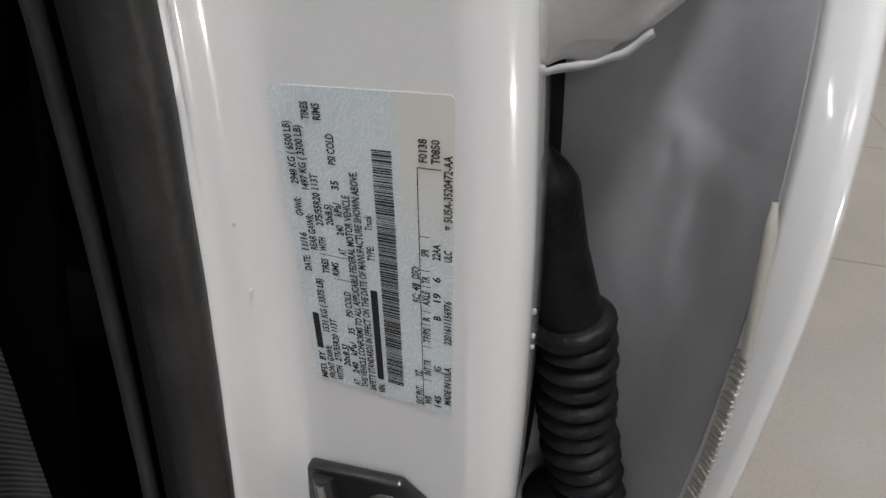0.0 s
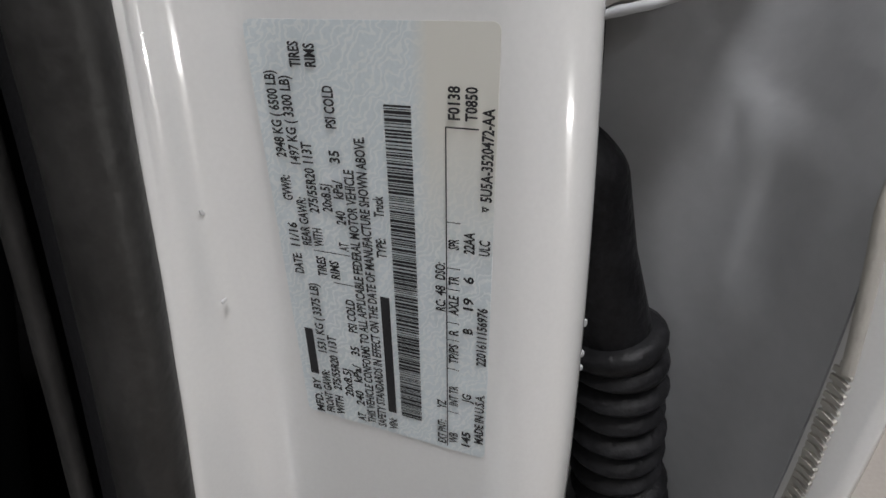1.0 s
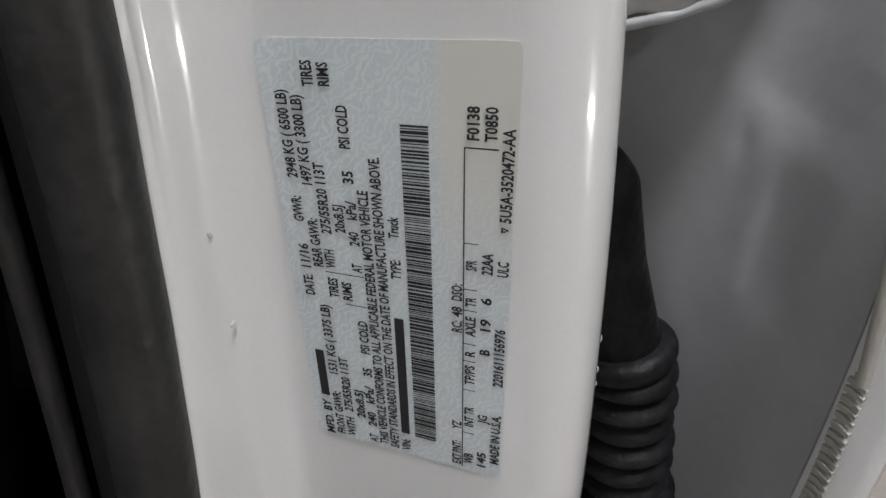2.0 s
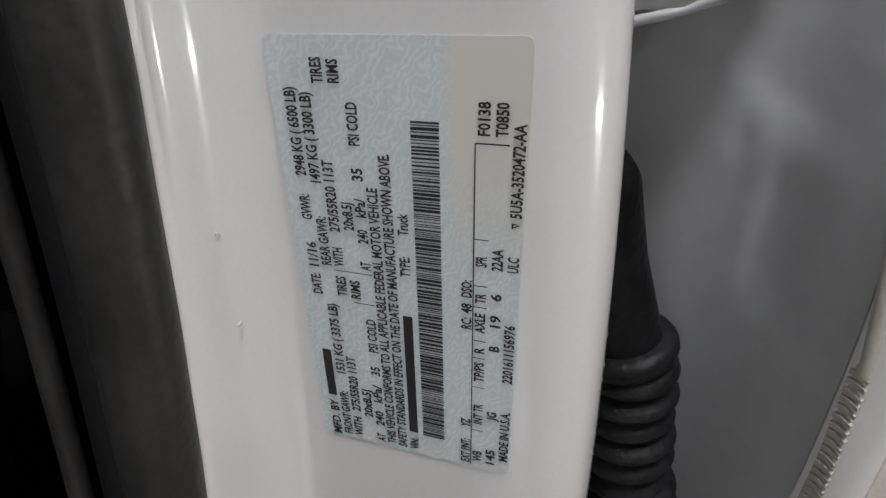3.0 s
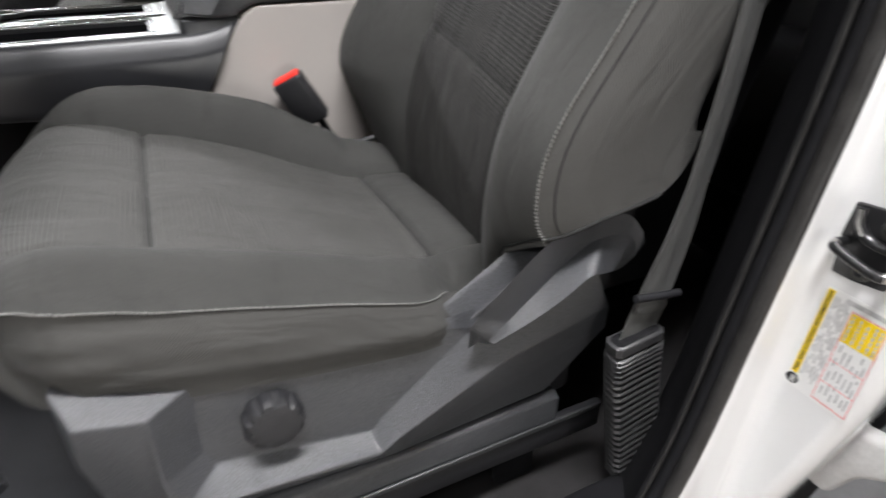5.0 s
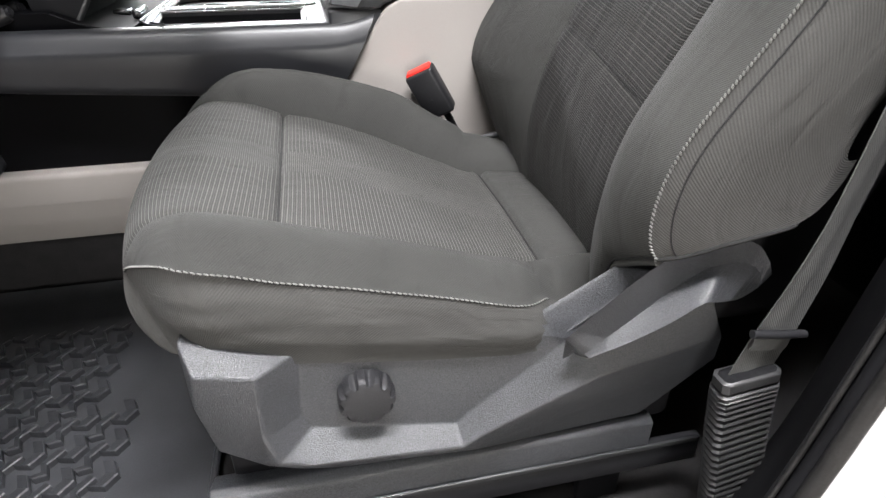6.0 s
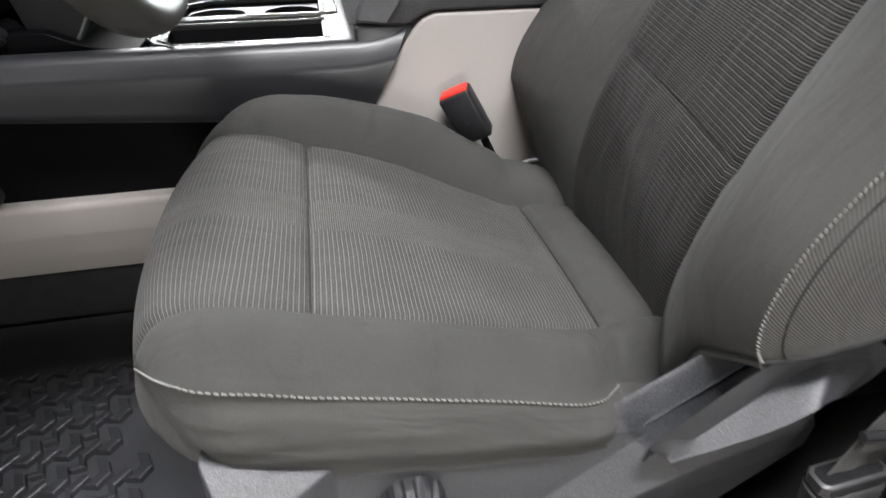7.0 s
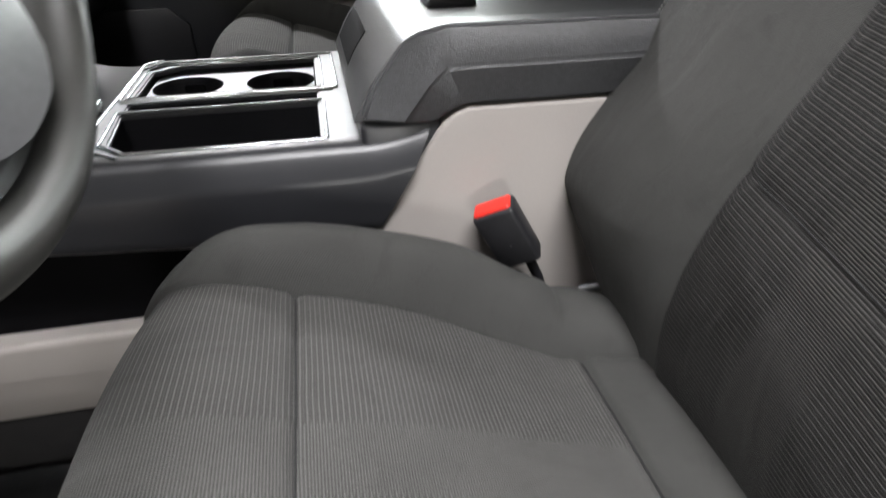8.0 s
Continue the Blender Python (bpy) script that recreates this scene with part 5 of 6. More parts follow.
# lumbar knob with finger notches
n = 96
bm = bmesh.new()
rings = []
for depth, rad, cut in ((0.024, 0.0262, 0.0), (0.014, 0.0268, 0.3), (0.006, 0.0268, 1.0), (0.001, 0.0262, 1.0), (-0.002, 0.0245, 0.9), (-0.0035, 0.0215, 0.0), (-0.0045, 0.012, 0.0)):
    ring = []
    for k in range(n):
        a = 2 * math.pi * k / n
        ph = (a * 11 / (2 * math.pi)) % 1.0
        notch = 0.0042 * cut * max(0.0, 1 - ((ph - 0.5) / 0.26) ** 2) if abs(ph - 0.5) < 0.26 else 0.0
        r = rad - notch
        ring.append(bm.verts.new((-0.459 + r * math.cos(a), 0.184 + depth, 0.842 + r * math.sin(a))))
    rings.append(ring)
for a, b in zip(rings, rings[1:]):
    for k in range(n):
        bm.faces.new((a[k], a[(k + 1) % n], b[(k + 1) % n], b[k]))
bm.faces.new(rings[-1])
part("lumbar_knob", bm, KNOBP, shield, "round black knob with finger notches", angle=30)

# recliner lever
bm = bmesh.new()
prev = None
LEVER = (((-0.2817, 0.163, 0.9011), (-0.257, 0.17, 0.8725), (-0.2532, 0.166, 0.8705)),
         ((-0.245, 0.163, 0.9356), (-0.209, 0.172, 0.9079), (-0.2185, 0.158, 0.8903)),
         ((-0.2071, 0.163, 0.9662), (-0.169, 0.172, 0.9389), (-0.1898, 0.147, 0.9161)),
         ((-0.1719, 0.163, 0.9825), (-0.1364, 0.172, 0.9542), (-0.1665, 0.143, 0.9352)),
         ((-0.1378, 0.163, 0.9856), (-0.1081, 0.170, 0.9573), (-0.1405, 0.156, 0.9235)),
         ((-0.1087, 0.163, 0.9759), (-0.0878, 0.168, 0.9466), (-0.109, 0.166, 0.9155)),
         ((-0.0904, 0.163, 0.9551), (-0.0766, 0.170, 0.9357), (-0.086, 0.172, 0.9205)))
for t, r, b in zip(*(smooth_line([q[k] for q in LEVER], 25) for k in range(3))):
    ring = [bm.verts.new((t[0] + 0.003, 0.170, t[2] - 0.03)), bm.verts.new(t), bm.verts.new(r), bm.verts.new(b), bm.verts.new((b[0], 0.198, b[2] - 0.022))]
    if prev:
        for k in range(5):
            bm.faces.new((prev[k], prev[(k + 1) % 5], ring[(k + 1) % 5], ring[k]))
    else:
        bm.faces.new(ring[::-1])
    prev = ring
bm.faces.new(prev)
bmesh.ops.recalc_face_normals(bm, faces=bm.faces)
bmesh.ops.bevel(bm, geom=[e for e in bm.edges if e.calc_face_angle(0) > 0.25], offset=0.003, segments=3, affect="EDGES", clamp_overlap=True)
part("recliner_lever", bm, SHIELD, shield, "long grained plastic recliner lever", angle=60)
# rail above the lever, sloping outward, with a slot between the two
up = [(-0.352, 0.868), (-0.314, 0.876), (-0.284, 0.896), (-0.252, 0.915), (-0.213, 0.938), (-0.17, 0.964), (-0.13, 0.99)]
lo = [(-0.3493, 0.8599), (-0.3065, 0.8592), (-0.2625, 0.8757), (-0.2206, 0.9039), (-0.1809, 0.931), (-0.1444, 0.9561), (-0.1058, 0.9777)]
ylo = (0.2025, 0.2015, 0.2, 0.2, 0.2, 0.2, 0.2)
rows = []
for (ux, uz), (lx, lz), y in zip(up, lo, ylo):
    rows.append([(ux, 0.2145, uz - 0.03), (ux, 0.2135, uz), (ux + 0.003, 0.209, uz - 0.0025), (lx - 0.002, y + 0.003, lz + 0.0025), (lx, y, lz), (lx + 0.001, y + 0.003, lz - 0.004), (lx + 0.001, 0.207, lz - 0.006)])
v, f, u = sheet(rows, 0.0)
mesh_part("upper_rail", v, f, SHIELD, shield, angle=60)
part("pivot_cover", prism([(-0.17, 0.89), (-0.10, 0.885), (-0.07, 0.92), (-0.075, 0.965), (-0.11, 0.985), (-0.16, 0.96)], "y", 0.2, 0.24, 0.012, 3), TRIM, shield)
part("anchor_bolt", tube([(-0.212, 0.668, 0.905), (-0.188, 0.662, 0.911)], 0.005, 14), SILVER, seat)

# ---------------------------------------------------------------- buckle
bk = thing("seat_belt_buckle", (-0.285, 0.688, 0.93), "black seat belt buckle with a red release button", "seat belt buckle")
mat_b = Matrix.Translation(Vector((-0.297, 0.688, 0.982))) @ Matrix.Rotation(radians(-29), 4, "Y") @ Matrix.Rotation(radians(-22), 4, "Z")


def buckle_block(sx, sy, z0, z1, bevel, off=(0, 0)):
    bm = block((-sx / 2 + off[0], -sy / 2 + off[1], z0), (sx / 2 + off[0], sy / 2 + off[1], z1), bevel, 3)
    bmesh.ops.transform(bm, matrix=mat_b, verts=bm.verts)
    return bm


case = part("case", buckle_block(0.047, 0.028, -0.043, 0.036, 0.005), BLACKP, bk)
part("release_button", buckle_block(0.041, 0.020, 0.032, 0.0395, 0.0028), RED, bk, "bright red release button")
part("stalk", tube([Vector((-0.27, 0.688, 0.945)), Vector((-0.255, 0.69, 0.915)), Vector((-0.24, 0.69, 0.87)), Vector((-0.23, 0.69, 0.7))], 0.006, 10), TRIM, bk)
part("rivet", buckle_block(0.003, 0.003, -0.012, -0.009, 0.001, (0.0, -0.0135)), BLACKM, bk)

# ---------------------------------------------------------------- belt
belt = thing("seat_belt", (-0.06, 0.15, 0.6), "grey webbing seat belt with a ribbed rubber sleeve", "seat belt")
cl = smooth_line([(-0.094, 0.149, 0.80), (-0.082, 0.149, 0.85), (-0.071, 0.1485, 0.89), (-0.056, 0.148, 0.95), (-0.042, 0.15, 1.02), (-0.030, 0.152, 1.1), (-0.022, 0.155, 1.17), (-0.012, 0.16, 1.35), (0.0, 0.166, 1.58)], 90)
rows, uv, s = [], [], 0.0
for i, q in enumerate(cl):
    d = (cl[min(i + 1, 89)] - cl[max(i - 1, 0)]).normalized()
    wdt = 0.0225
    side = Vector((d.z, 0, -d.x))
    yaw = radians(18 * max(0, min(1, (q.z - 0.88) / 0.12)))
    side = Vector((side.x * math.cos(yaw), math.sin(yaw), side.z))
    rows.append([q + side * wdt * (k / 5 - 1) + Vector((0, 0.0006 * math.sin(k * 1.1), 0)) for k in range(11)])
    uv.append([(q.z, k * 0.0045) for k in range(11)])
v, f, u = sheet(rows, 0.0012, uv)
mesh_part("webbing", v, f, WEBBING, belt, "grey woven webbing", u, angle=60)
part("keeper", tube([(-0.103, 0.1445, 0.8895), (-0.075, 0.142, 0.8865), (-0.047, 0.141, 0.883)], 0.0042, 12), BLACKP, belt, "black keeper bar")
fold = [[Vector((-0.100 + 0.005 * k, 0.1455 - 0.002 * math.sin(t * math.pi), 0.889 - 0.02 * t - 0.0007 * k)) for k in range(9)] for t in (0, 0.25, 0.5, 0.75, 1)]
v, f, u = sheet(fold, 0.0012)
mesh_part("folded_webbing", v, f, WEBBING, belt, uvs=u)
sl = smooth_line([(-0.088, 0.150, 0.838), (-0.083, 0.150, 0.80), (-0.073, 0.15, 0.74), (-0.058, 0.152, 0.67), (-0.045, 0.154, 0.60)], 100)


def ring_at(q, d, hx, hy):
    side = Vector((d.z, 0, -d.x)).normalized()
    return [q + side * hx * sx + Vector((0, hy * sy, 0)) for sx, sy in ((-1, -0.6), (-0.85, -1), (0.85, -1), (1, -0.6), (1, 0.6), (0.85, 1), (-0.85, 1), (-1, 0.6))]


def band(i0, i1, hx, hy, cap=True):
    bm = bmesh.new()
    rings = []
    for i in range(i0, i1 + 1):
        d = (sl[min(i + 1, 99)] - sl[max(i - 1, 0)]).normalized()
        g = 0.92 if i in (i0, i1) else 1.0
        rings.append([bm.verts.new(v) for v in ring_at(sl[i], -d, hx * g, hy * g)])
    for a, b in zip(rings, rings[1:]):
        for k in range(8):
            bm.faces.new((a[k], a[(k + 1) % 8], b[(k + 1) % 8], b[k]))
    bm.faces.new(rings[0]), bm.faces.new(rings[-1][::-1])
    return bm


sleeve = part("sleeve", band(2, 99, 0.029, 0.0085), TRIM, belt, "black ribbed belt sleeve")
part("sleeve_head", band(1, 11, 0.0318, 0.0128), SLEEVE, sleeve)
for k in range(21):
    a = 13 + 4 * k
    part("rib", band(a, a + 2, 0.0335, 0.0138), SLEEVE, sleeve)
part("sleeve_mouth", band(0, 2, 0.0285, 0.0095), DULL, sleeve)

# ---------------------------------------------------------------- centre console
con = thing("center_console", (-0.5, 0.92, 0.585), "dark centre console with silver tray and light grey side panel", "center console")
XC0 = -1.35
# upper side: shoulder and satin face, blending down towards its rear end
rows = []
for i in range(60):
    t, line = i / 59, []
    up = 0.016 * max(0.0, (t - 0.93) / 0.07) ** 2
    for y, z in ((0.745, 1.0785), (0.734, 1.0778), (0.729, 1.0755), (0.7245, 1.0695), (0.7195, 1.059), (0.7165, 1.0525), (0.7148, 1.0485), (0.7143, 1.044), (0.7165, 1.02), (0.7195, 0.998), (0.7205, 0.990), (0.723, 0.9865), (0.73, 0.985), (0.775, 0.984)):
        x = XC0 + (-0.43 + 0.682 * (z - 0.988) - XC0) * t
        rise = 0.075 * max(0.0, -0.62 - x) * max(0.0, min(1.0, (1.06 - z) / 0.05))
        line.append((x, y, z + up * max(0, (z - 1.0) / 0.08) + rise))
    rows.append(line)
v, f, u = sheet(rows, -0.004)
body = mesh_part("side_body", v, f, SATIN, con, "satin dark side body", angle=50)
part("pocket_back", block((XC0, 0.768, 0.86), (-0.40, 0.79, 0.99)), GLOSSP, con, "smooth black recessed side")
part("pocket_end", prism([(-1.02, 0.87), (-0.965, 0.87), (-0.955, 0.885), (-0.972, 0.94), (-0.978, 0.985), (-1.02, 0.985)], "y", 0.745, 0.78, 0.006, 2), SATIN, con)
kick = [(0.749, 0.8715), (0.744, 0.869), (0.742, 0.864), (0.742, 0.822), (0.747, 0.789), (0.755, 0.752), (0.78, 0.747), (0.80, 0.8715)]
part("kick_panel", prism(kick, "x", XC0, -0.36, 0.002, 2), BEIGE, con, "light grey lower side panel")
part("carpet_side", prism([(0.7585, 0.76), (0.765, 0.64), (0.76, 0.60), (0.75, 0.586), (0.81, 0.586), (0.81, 0.77)], "x", XC0, 0.2, 0.003, 2), CARPET, con)
# light rear side panel with a sloped front edge
part("rear_side_panel", prism([(-0.432, 0.984), (-0.366, 1.088), (-0.351, 1.104), (-0.334, 1.112), (0.25, 1.1105), (0.25, 0.62), (-0.432, 0.62)], "y", 0.7215, 0.80, 0.006, 3), BEIGE, con, "light grey rear side panel")
part("core", block((XC0, 0.79, 0.585), (0.25, 1.06, 0.99)), TRIM, con)
part("far_side", block((XC0, 1.085, 0.585), (0.25, 1.105, 1.07), 0.004), SATIN, con)

# tray plate with its openings
bx, by = [-0.722, -0.70, -0.668, -0.482, -0.441], [0.7325, 0.7505, 0.866, 0.884, 0.908, 0.93, 1.068, 1.108]
holes = {(i, j) for i in (1, 2) for j in (1, 3, 5)}
bm = bmesh.new()
vt = {}


CUT = {(0, 0): (-0.704, 0.758), (1, 0): (-0.676, by[0]), (0, 1): (-0.711, 0.775), (1, 1): (-0.692, 0.779), (1, 6): (-0.70, 1.043), (0, 7): (-0.722, 1.086), (1, 7): (-0.698, 1.108), (0, 6): (-0.722, 1.05)}


def corner(i, j, z):
    k = (i, j, z)
    if k not in vt:
        # two corners of the surround are cut aslant
        x, y = CUT.get((i, j), (bx[i], by[j]))
        vt[k] = bm.verts.new((x, y, z))
    return vt[k]


ZT, ZB = 1.0815, 1.0745
for i in range(4):
    for j in range(7):
        if (i, j) in holes:
            continue
        bm.faces.new([corner(*q, ZT) for q in ((i, j), (i + 1, j), (i + 1, j + 1), (i, j + 1))])
        bm.faces.new([corner(*q, ZB) for q in ((i, j + 1), (i + 1, j + 1), (i + 1, j), (i, j))])
        for (a, b), nb in ((((i, j), (i + 1, j)), (i, j - 1)), (((i + 1, j), (i + 1, j + 1)), (i + 1, j)), (((i + 1, j + 1), (i, j + 1)), (i, j + 1)), (((i, j + 1), (i, j)), (i - 1, j))):
            if nb in holes or not (0 <= nb[0] < 4 and 0 <= nb[1] < 7):
                bm.faces.new((corner(*a, ZT), corner(*a, ZB), corner(*b, ZB), corner(*b, ZT)))
bmesh.ops.recalc_face_normals(bm, faces=bm.faces)
bmesh.ops.bevel(bm, geom=[e for e in bm.edges if e.calc_face_angle(0) > 1.0], offset=0.002, segments=2, affect="EDGES")
tray = part("tray_frame", bm, SILVER, con, "satin silver tray surround")


def liner(x0, x1, y0, y1, depth, mat, label):
    bm = bmesh.new()
    for a, b in (((x0, y0, ZB - depth), (x0 + 0.002, y1, ZB + 0.002)), ((x1 - 0.002, y0, ZB - depth), (x1, y1, ZB + 0.002)), ((x0, y0, ZB - depth), (x1, y0 + 0.002, ZB + 0.002)), ((x0, y1 - 0.002, ZB - depth), (x1, y1, ZB + 0.002)), ((x0, y0, ZB - depth - 0.002), (x1, y1, ZB - depth))):
        bm = merge(bm, block(a, b))
    return part("liner", bm, mat, tray, label)


liner(-0.703, -0.48, 0.7485, 0.868, 0.085, TRIM, "deep black tray liner")
liner(-0.703, -0.48, 0.882, 0.910, 0.03, TRIM, "black slot liner")
liner(-0.703, -0.48, 0.928, 1.070, 0.085, TRIM, "black cup well liner")


def trim_loop(name, points, radius, mat):
    """A closed rounded bead on the tray surround."""
    pts = []
    for k, p in enumerate(points):
        a, b = Vector(points[k - 1]), Vector(points[(k + 1) % len(points)])
        p = Vector(p)
        pts += [p.lerp(a, 0.006 / (a - p).length), p.lerp(p.lerp(a, 0.5).lerp(p.lerp(b, 0.5), 0.5), 0.012), p.lerp(b, 0.006 / (b - p).length)]
    return part(name, tube([(q[0], q[1], ZT + 0.0004) for q in pts + pts[:2]], radius, 10, flat=0.8), mat, tray)


trim_loop("chrome_bead", [(-0.475, 0.7440), (-0.475, 0.8730), (-0.7065, 0.8730), (-0.7, 0.7745), (-0.6725, 0.7440)], 0.0026, SATINCHROME)
trim_loop("chrome_bead", [(-0.474, 0.9235), (-0.474, 1.0755), (-0.688, 1.0755), (-0.708, 1.05), (-0.7075, 0.9235)], 0.0024, SATINCHROME)
trim_loop("chrome_bead", [(-0.456, 0.917), (-0.456, 1.092), (-0.69, 1.092), (-0.7165, 1.058), (-0.7145, 0.917)], 0.0026, SATINCHROME)
part("chrome_strip", tube([(-0.712, 0.9115, ZT), (-0.60, 0.9115, ZT + 0.0006), (-0.462, 0.9115, ZT)], 0.0042, 12, flat=0.6), SATINCHROME, tray)
part("chrome_strip", tube([(-0.674, 0.735, ZT), (-0.702, 0.759, ZT), (-0.7195, 0.80, ZT), (-0.72, 0.94, ZT), (-0.72, 1.085, ZT), (-0.698, 1.106, ZT)], 0.0024, 10), SATINCHROME, tray)
# cup plate with two round holes, set a little below the surround
CUPS = (-0.650, -0.529)
bm = bmesh.new()
edges = []
for ring in [[(-0.697, 0.932), (-0.484, 0.932), (-0.484, 1.066), (-0.69, 1.066), (-0.697, 1.045)]] + [[(x + 0.045 * math.cos(2 * math.pi * k / 40), 0.999 + 0.045 * math.sin(2 * math.pi * k / 40)) for k in range(40)] for x in CUPS]:
    vs = [bm.verts.new((a, b, ZB - 0.003)) for a, b in ring]
    edges += [bm.edges.new((vs[k], vs[(k + 1) % len(vs)])) for k in range(len(vs))]
bmesh.ops.triangle_fill(bm, edges=edges, use_beauty=True)
part("cup_plate", bm, SILVER, tray, "satin silver plate round the cup wells")
for x in CUPS:
    bm = bmesh.new()
    for k in range(40):
        a0, a1 = 2 * math.pi * k / 40, 2 * math.pi * (k + 1) / 40
        q = [(x + r * math.cos(a), 0.999 + r * math.sin(a), z) for a in (a0, a1) for r, z in ((0.0452, ZB - 0.0025), (0.0445, ZB - 0.008), (0.038, ZB - 0.07))]
        vs = [bm.verts.new(p) for p in q]
        bm.faces.new((vs[0], vs[1], vs[4], vs[3])), bm.faces.new((vs[1], vs[2], vs[5], vs[4]))
    bmesh.ops.remove_doubles(bm, verts=bm.verts, dist=0.0001)
    part("cup_well", bm, BLACKP, tray, "black round cup well")
for x in CUPS:
    part("cup_grip", block((x - 0.014, 1.036, ZB - 0.05), (x + 0.014, 1.046, ZB - 0.012), 0.003), DULL, tray)
part("switch_bar", block((-0.778, 0.884, 1.078), (-0.751, 0.906, 1.0875), 0.003, 3), SATINCHROME, con)
part("switch_bar", block((-0.739, 0.84, 1.078), (-0.727, 0.905, 1.092), 0.004, 3), SATINCHROME, con)
# the top sweeps up to the centre panel
sweep = [(q.x, q.z) for q in smooth_line([(-0.723, 0, 1.0775), (-0.745, 0, 1.0778), (-0.765, 0, 1.0795), (-0.785, 0, 1.084), (-0.805, 0, 1.091), (-0.83, 0, 1.102)], 20)]
part("console_top", prism(sweep + [(XC0, 1.102), (XC0, 1.05), (-0.723, 1.05)], "y", 0.765, 1.10, 0.001, 1), GLOSSP, con)
part("console_ledge", prism([(XC0, 1.05), (-0.723, 1.05), (-0.723, 1.0775), (XC0, 1.0785)], "y", 0.745, 0.7645, 0.001, 1), SATIN, con)

# armrest bin
bm = bmesh.new()
A = {k: bm.verts.new((x, y, z)) for k, x, y, z in (("A", -0.441, 0.721, 1.105), ("B", -0.397, 0.7205, 1.0985), ("C", -0.368, 0.7205, 1.098), ("D", -0.353, 0.7205, 1.108), ("E", -0.336, 0.7205, 1.1145), ("F", 0.25, 0.7205, 1.1125),
     ("M", -0.373, 0.7125, 1.137), ("N", -0.354, 0.7125, 1.155), ("O", 0.25, 0.7125, 1.157), ("T", 0.25, 0.735, 1.186), ("U", -0.352, 0.735, 1.189), ("V", -0.384, 0.735, 1.182), ("W", -0.399, 0.735, 1.171), ("X", -0.425, 0.729, 1.139))}
for names in ("ABMNUVWX", "NOTU", "BCDENM", "EFON"):
    bm.faces.new([A[k] for k in names])
ret = bmesh.ops.extrude_edge_only(bm, edges=[e for e in bm.edges if e.is_boundary])
for q in ret["geom"]:
    if isinstance(q, bmesh.types.BMVert):
        q.co.y += 0.03
bmesh.ops.recalc_face_normals(bm, faces=bm.faces)
bmesh.ops.bevel(bm, geom=[e for e in bm.edges if not e.is_boundary and e.calc_face_angle(0) > 0.06], offset=0.0035, segments=3, affect="EDGES", clamp_overlap=True)
arm = part("armrest", bm, LEATHER, con, "grained black vinyl armrest side", angle=45)
curve = [(q.x, q.z) for q in smooth_line([(-0.4475, 0, 1.0985), (-0.443, 0, 1.108), (-0.427, 0, 1.137), (-0.401, 0, 1.1685), (-0.386, 0, 1.179), (-0.355, 0, 1.186), (-0.25, 0, 1.1862), (-0.05, 0, 1.185), (0.25, 0, 1.183)], 34)]
part("armrest_lid", prism(curve + [(0.25, 1.115), (-0.40, 1.104), (-0.43, 1.0985)], "y", 0.7375, 1.085, 0.004, 3), LEATHER, con, "padded black vinyl armrest lid and front")
part("lid_latch", block((-0.352, 0.835, 1.180), (-0.296, 0.905, 1.196), 0.006, 3), BLACKP, con, "black lid release latch")
part("bin_step", block((-0.442, 0.7265, 1.04), (-0.36, 1.085, 1.1), 0.006, 3), SATIN, con)
# no opening is cut; a flat black plate paints the slot's darkness
cub = [q for q in curve if 1.108 < q[1] < 1.152]
part("front_slot_shade", prism([(a - 0.001, b + 0.0006) for a, b in cub] + [(a + 0.004, b - 0.002) for a, b in cub[::-1]], "y", 0.90, 1.066, 0.0004, 1), DULL, con, "black plate painted as the dark slot in the armrest front")

# ---------------------------------------------------------------- steering wheel
WC, TILT = Vector((-0.647, 0.421, 1.373)), radians(11.7)
wn, wd = Vector((math.cos(TILT), 0, math.sin(TILT))), Vector((math.sin(TILT), 0, -math.cos(TILT)))
wheel = thing("steering_wheel", (-0.7, 0.421, 1.36), "worn grey leather steering wheel with broad plastic spokes", "steering wheel")


def on_wheel(r, a, off):
    return WC + r * (math.cos(a) * wd + math.sin(a) * Vector((0, 1, 0))) + off * wn


bm = bmesh.new()
rings = []
for k in range(96):
    a = 2 * math.pi * k / 96
    c = on_wheel(0.1975, a, 0)
    rad = (c - WC).normalized()
    rings.append([bm.verts.new(c + 0.013 * (1.0 * math.cos(b) * rad + 1.3 * math.sin(b) * wn)) for b in [2 * math.pi * j / 20 for j in range(20)]])
for k in range(96):
    a, b = rings[k], rings[(k + 1) % 96]
    for j in range(20):
        bm.faces.new((a[j], a[(j + 1) % 20], b[(j + 1) % 20], b[j]))
part("rim", bm, WHEELV, wheel, "worn grey leather rim")


def spoke(a0, a1, r0, r1, off, thick, mat, name, wide=1.0):
    n = 12
    rows = []
    for i in range(n + 1):
        r = r0 + (r1 - r0) * i / n
        sp = 1.0 + 0.25 * (i / n) ** 2 * wide
        m = (a0 + a1) / 2
        hw = (a1 - a0) / 2 * sp * (0.085 / max(r, 0.05)) ** 0.7
        rows.append([on_wheel(r, m + hw * (j / 6 - 1), off - 0.022 * (1 - i / n) + 0.004 * (1 - (j / 6 - 1) ** 2)) for j in range(13)])
    v, f, u = sheet(rows, -thick)
    return mesh_part(name, v, f, mat, wheel, angle=50)


for mid in (-100, 100):
    spoke(radians(mid - 17), radians(mid + 17), 0.065, 0.186, -0.006, 0.014, WHEELP, "spoke")
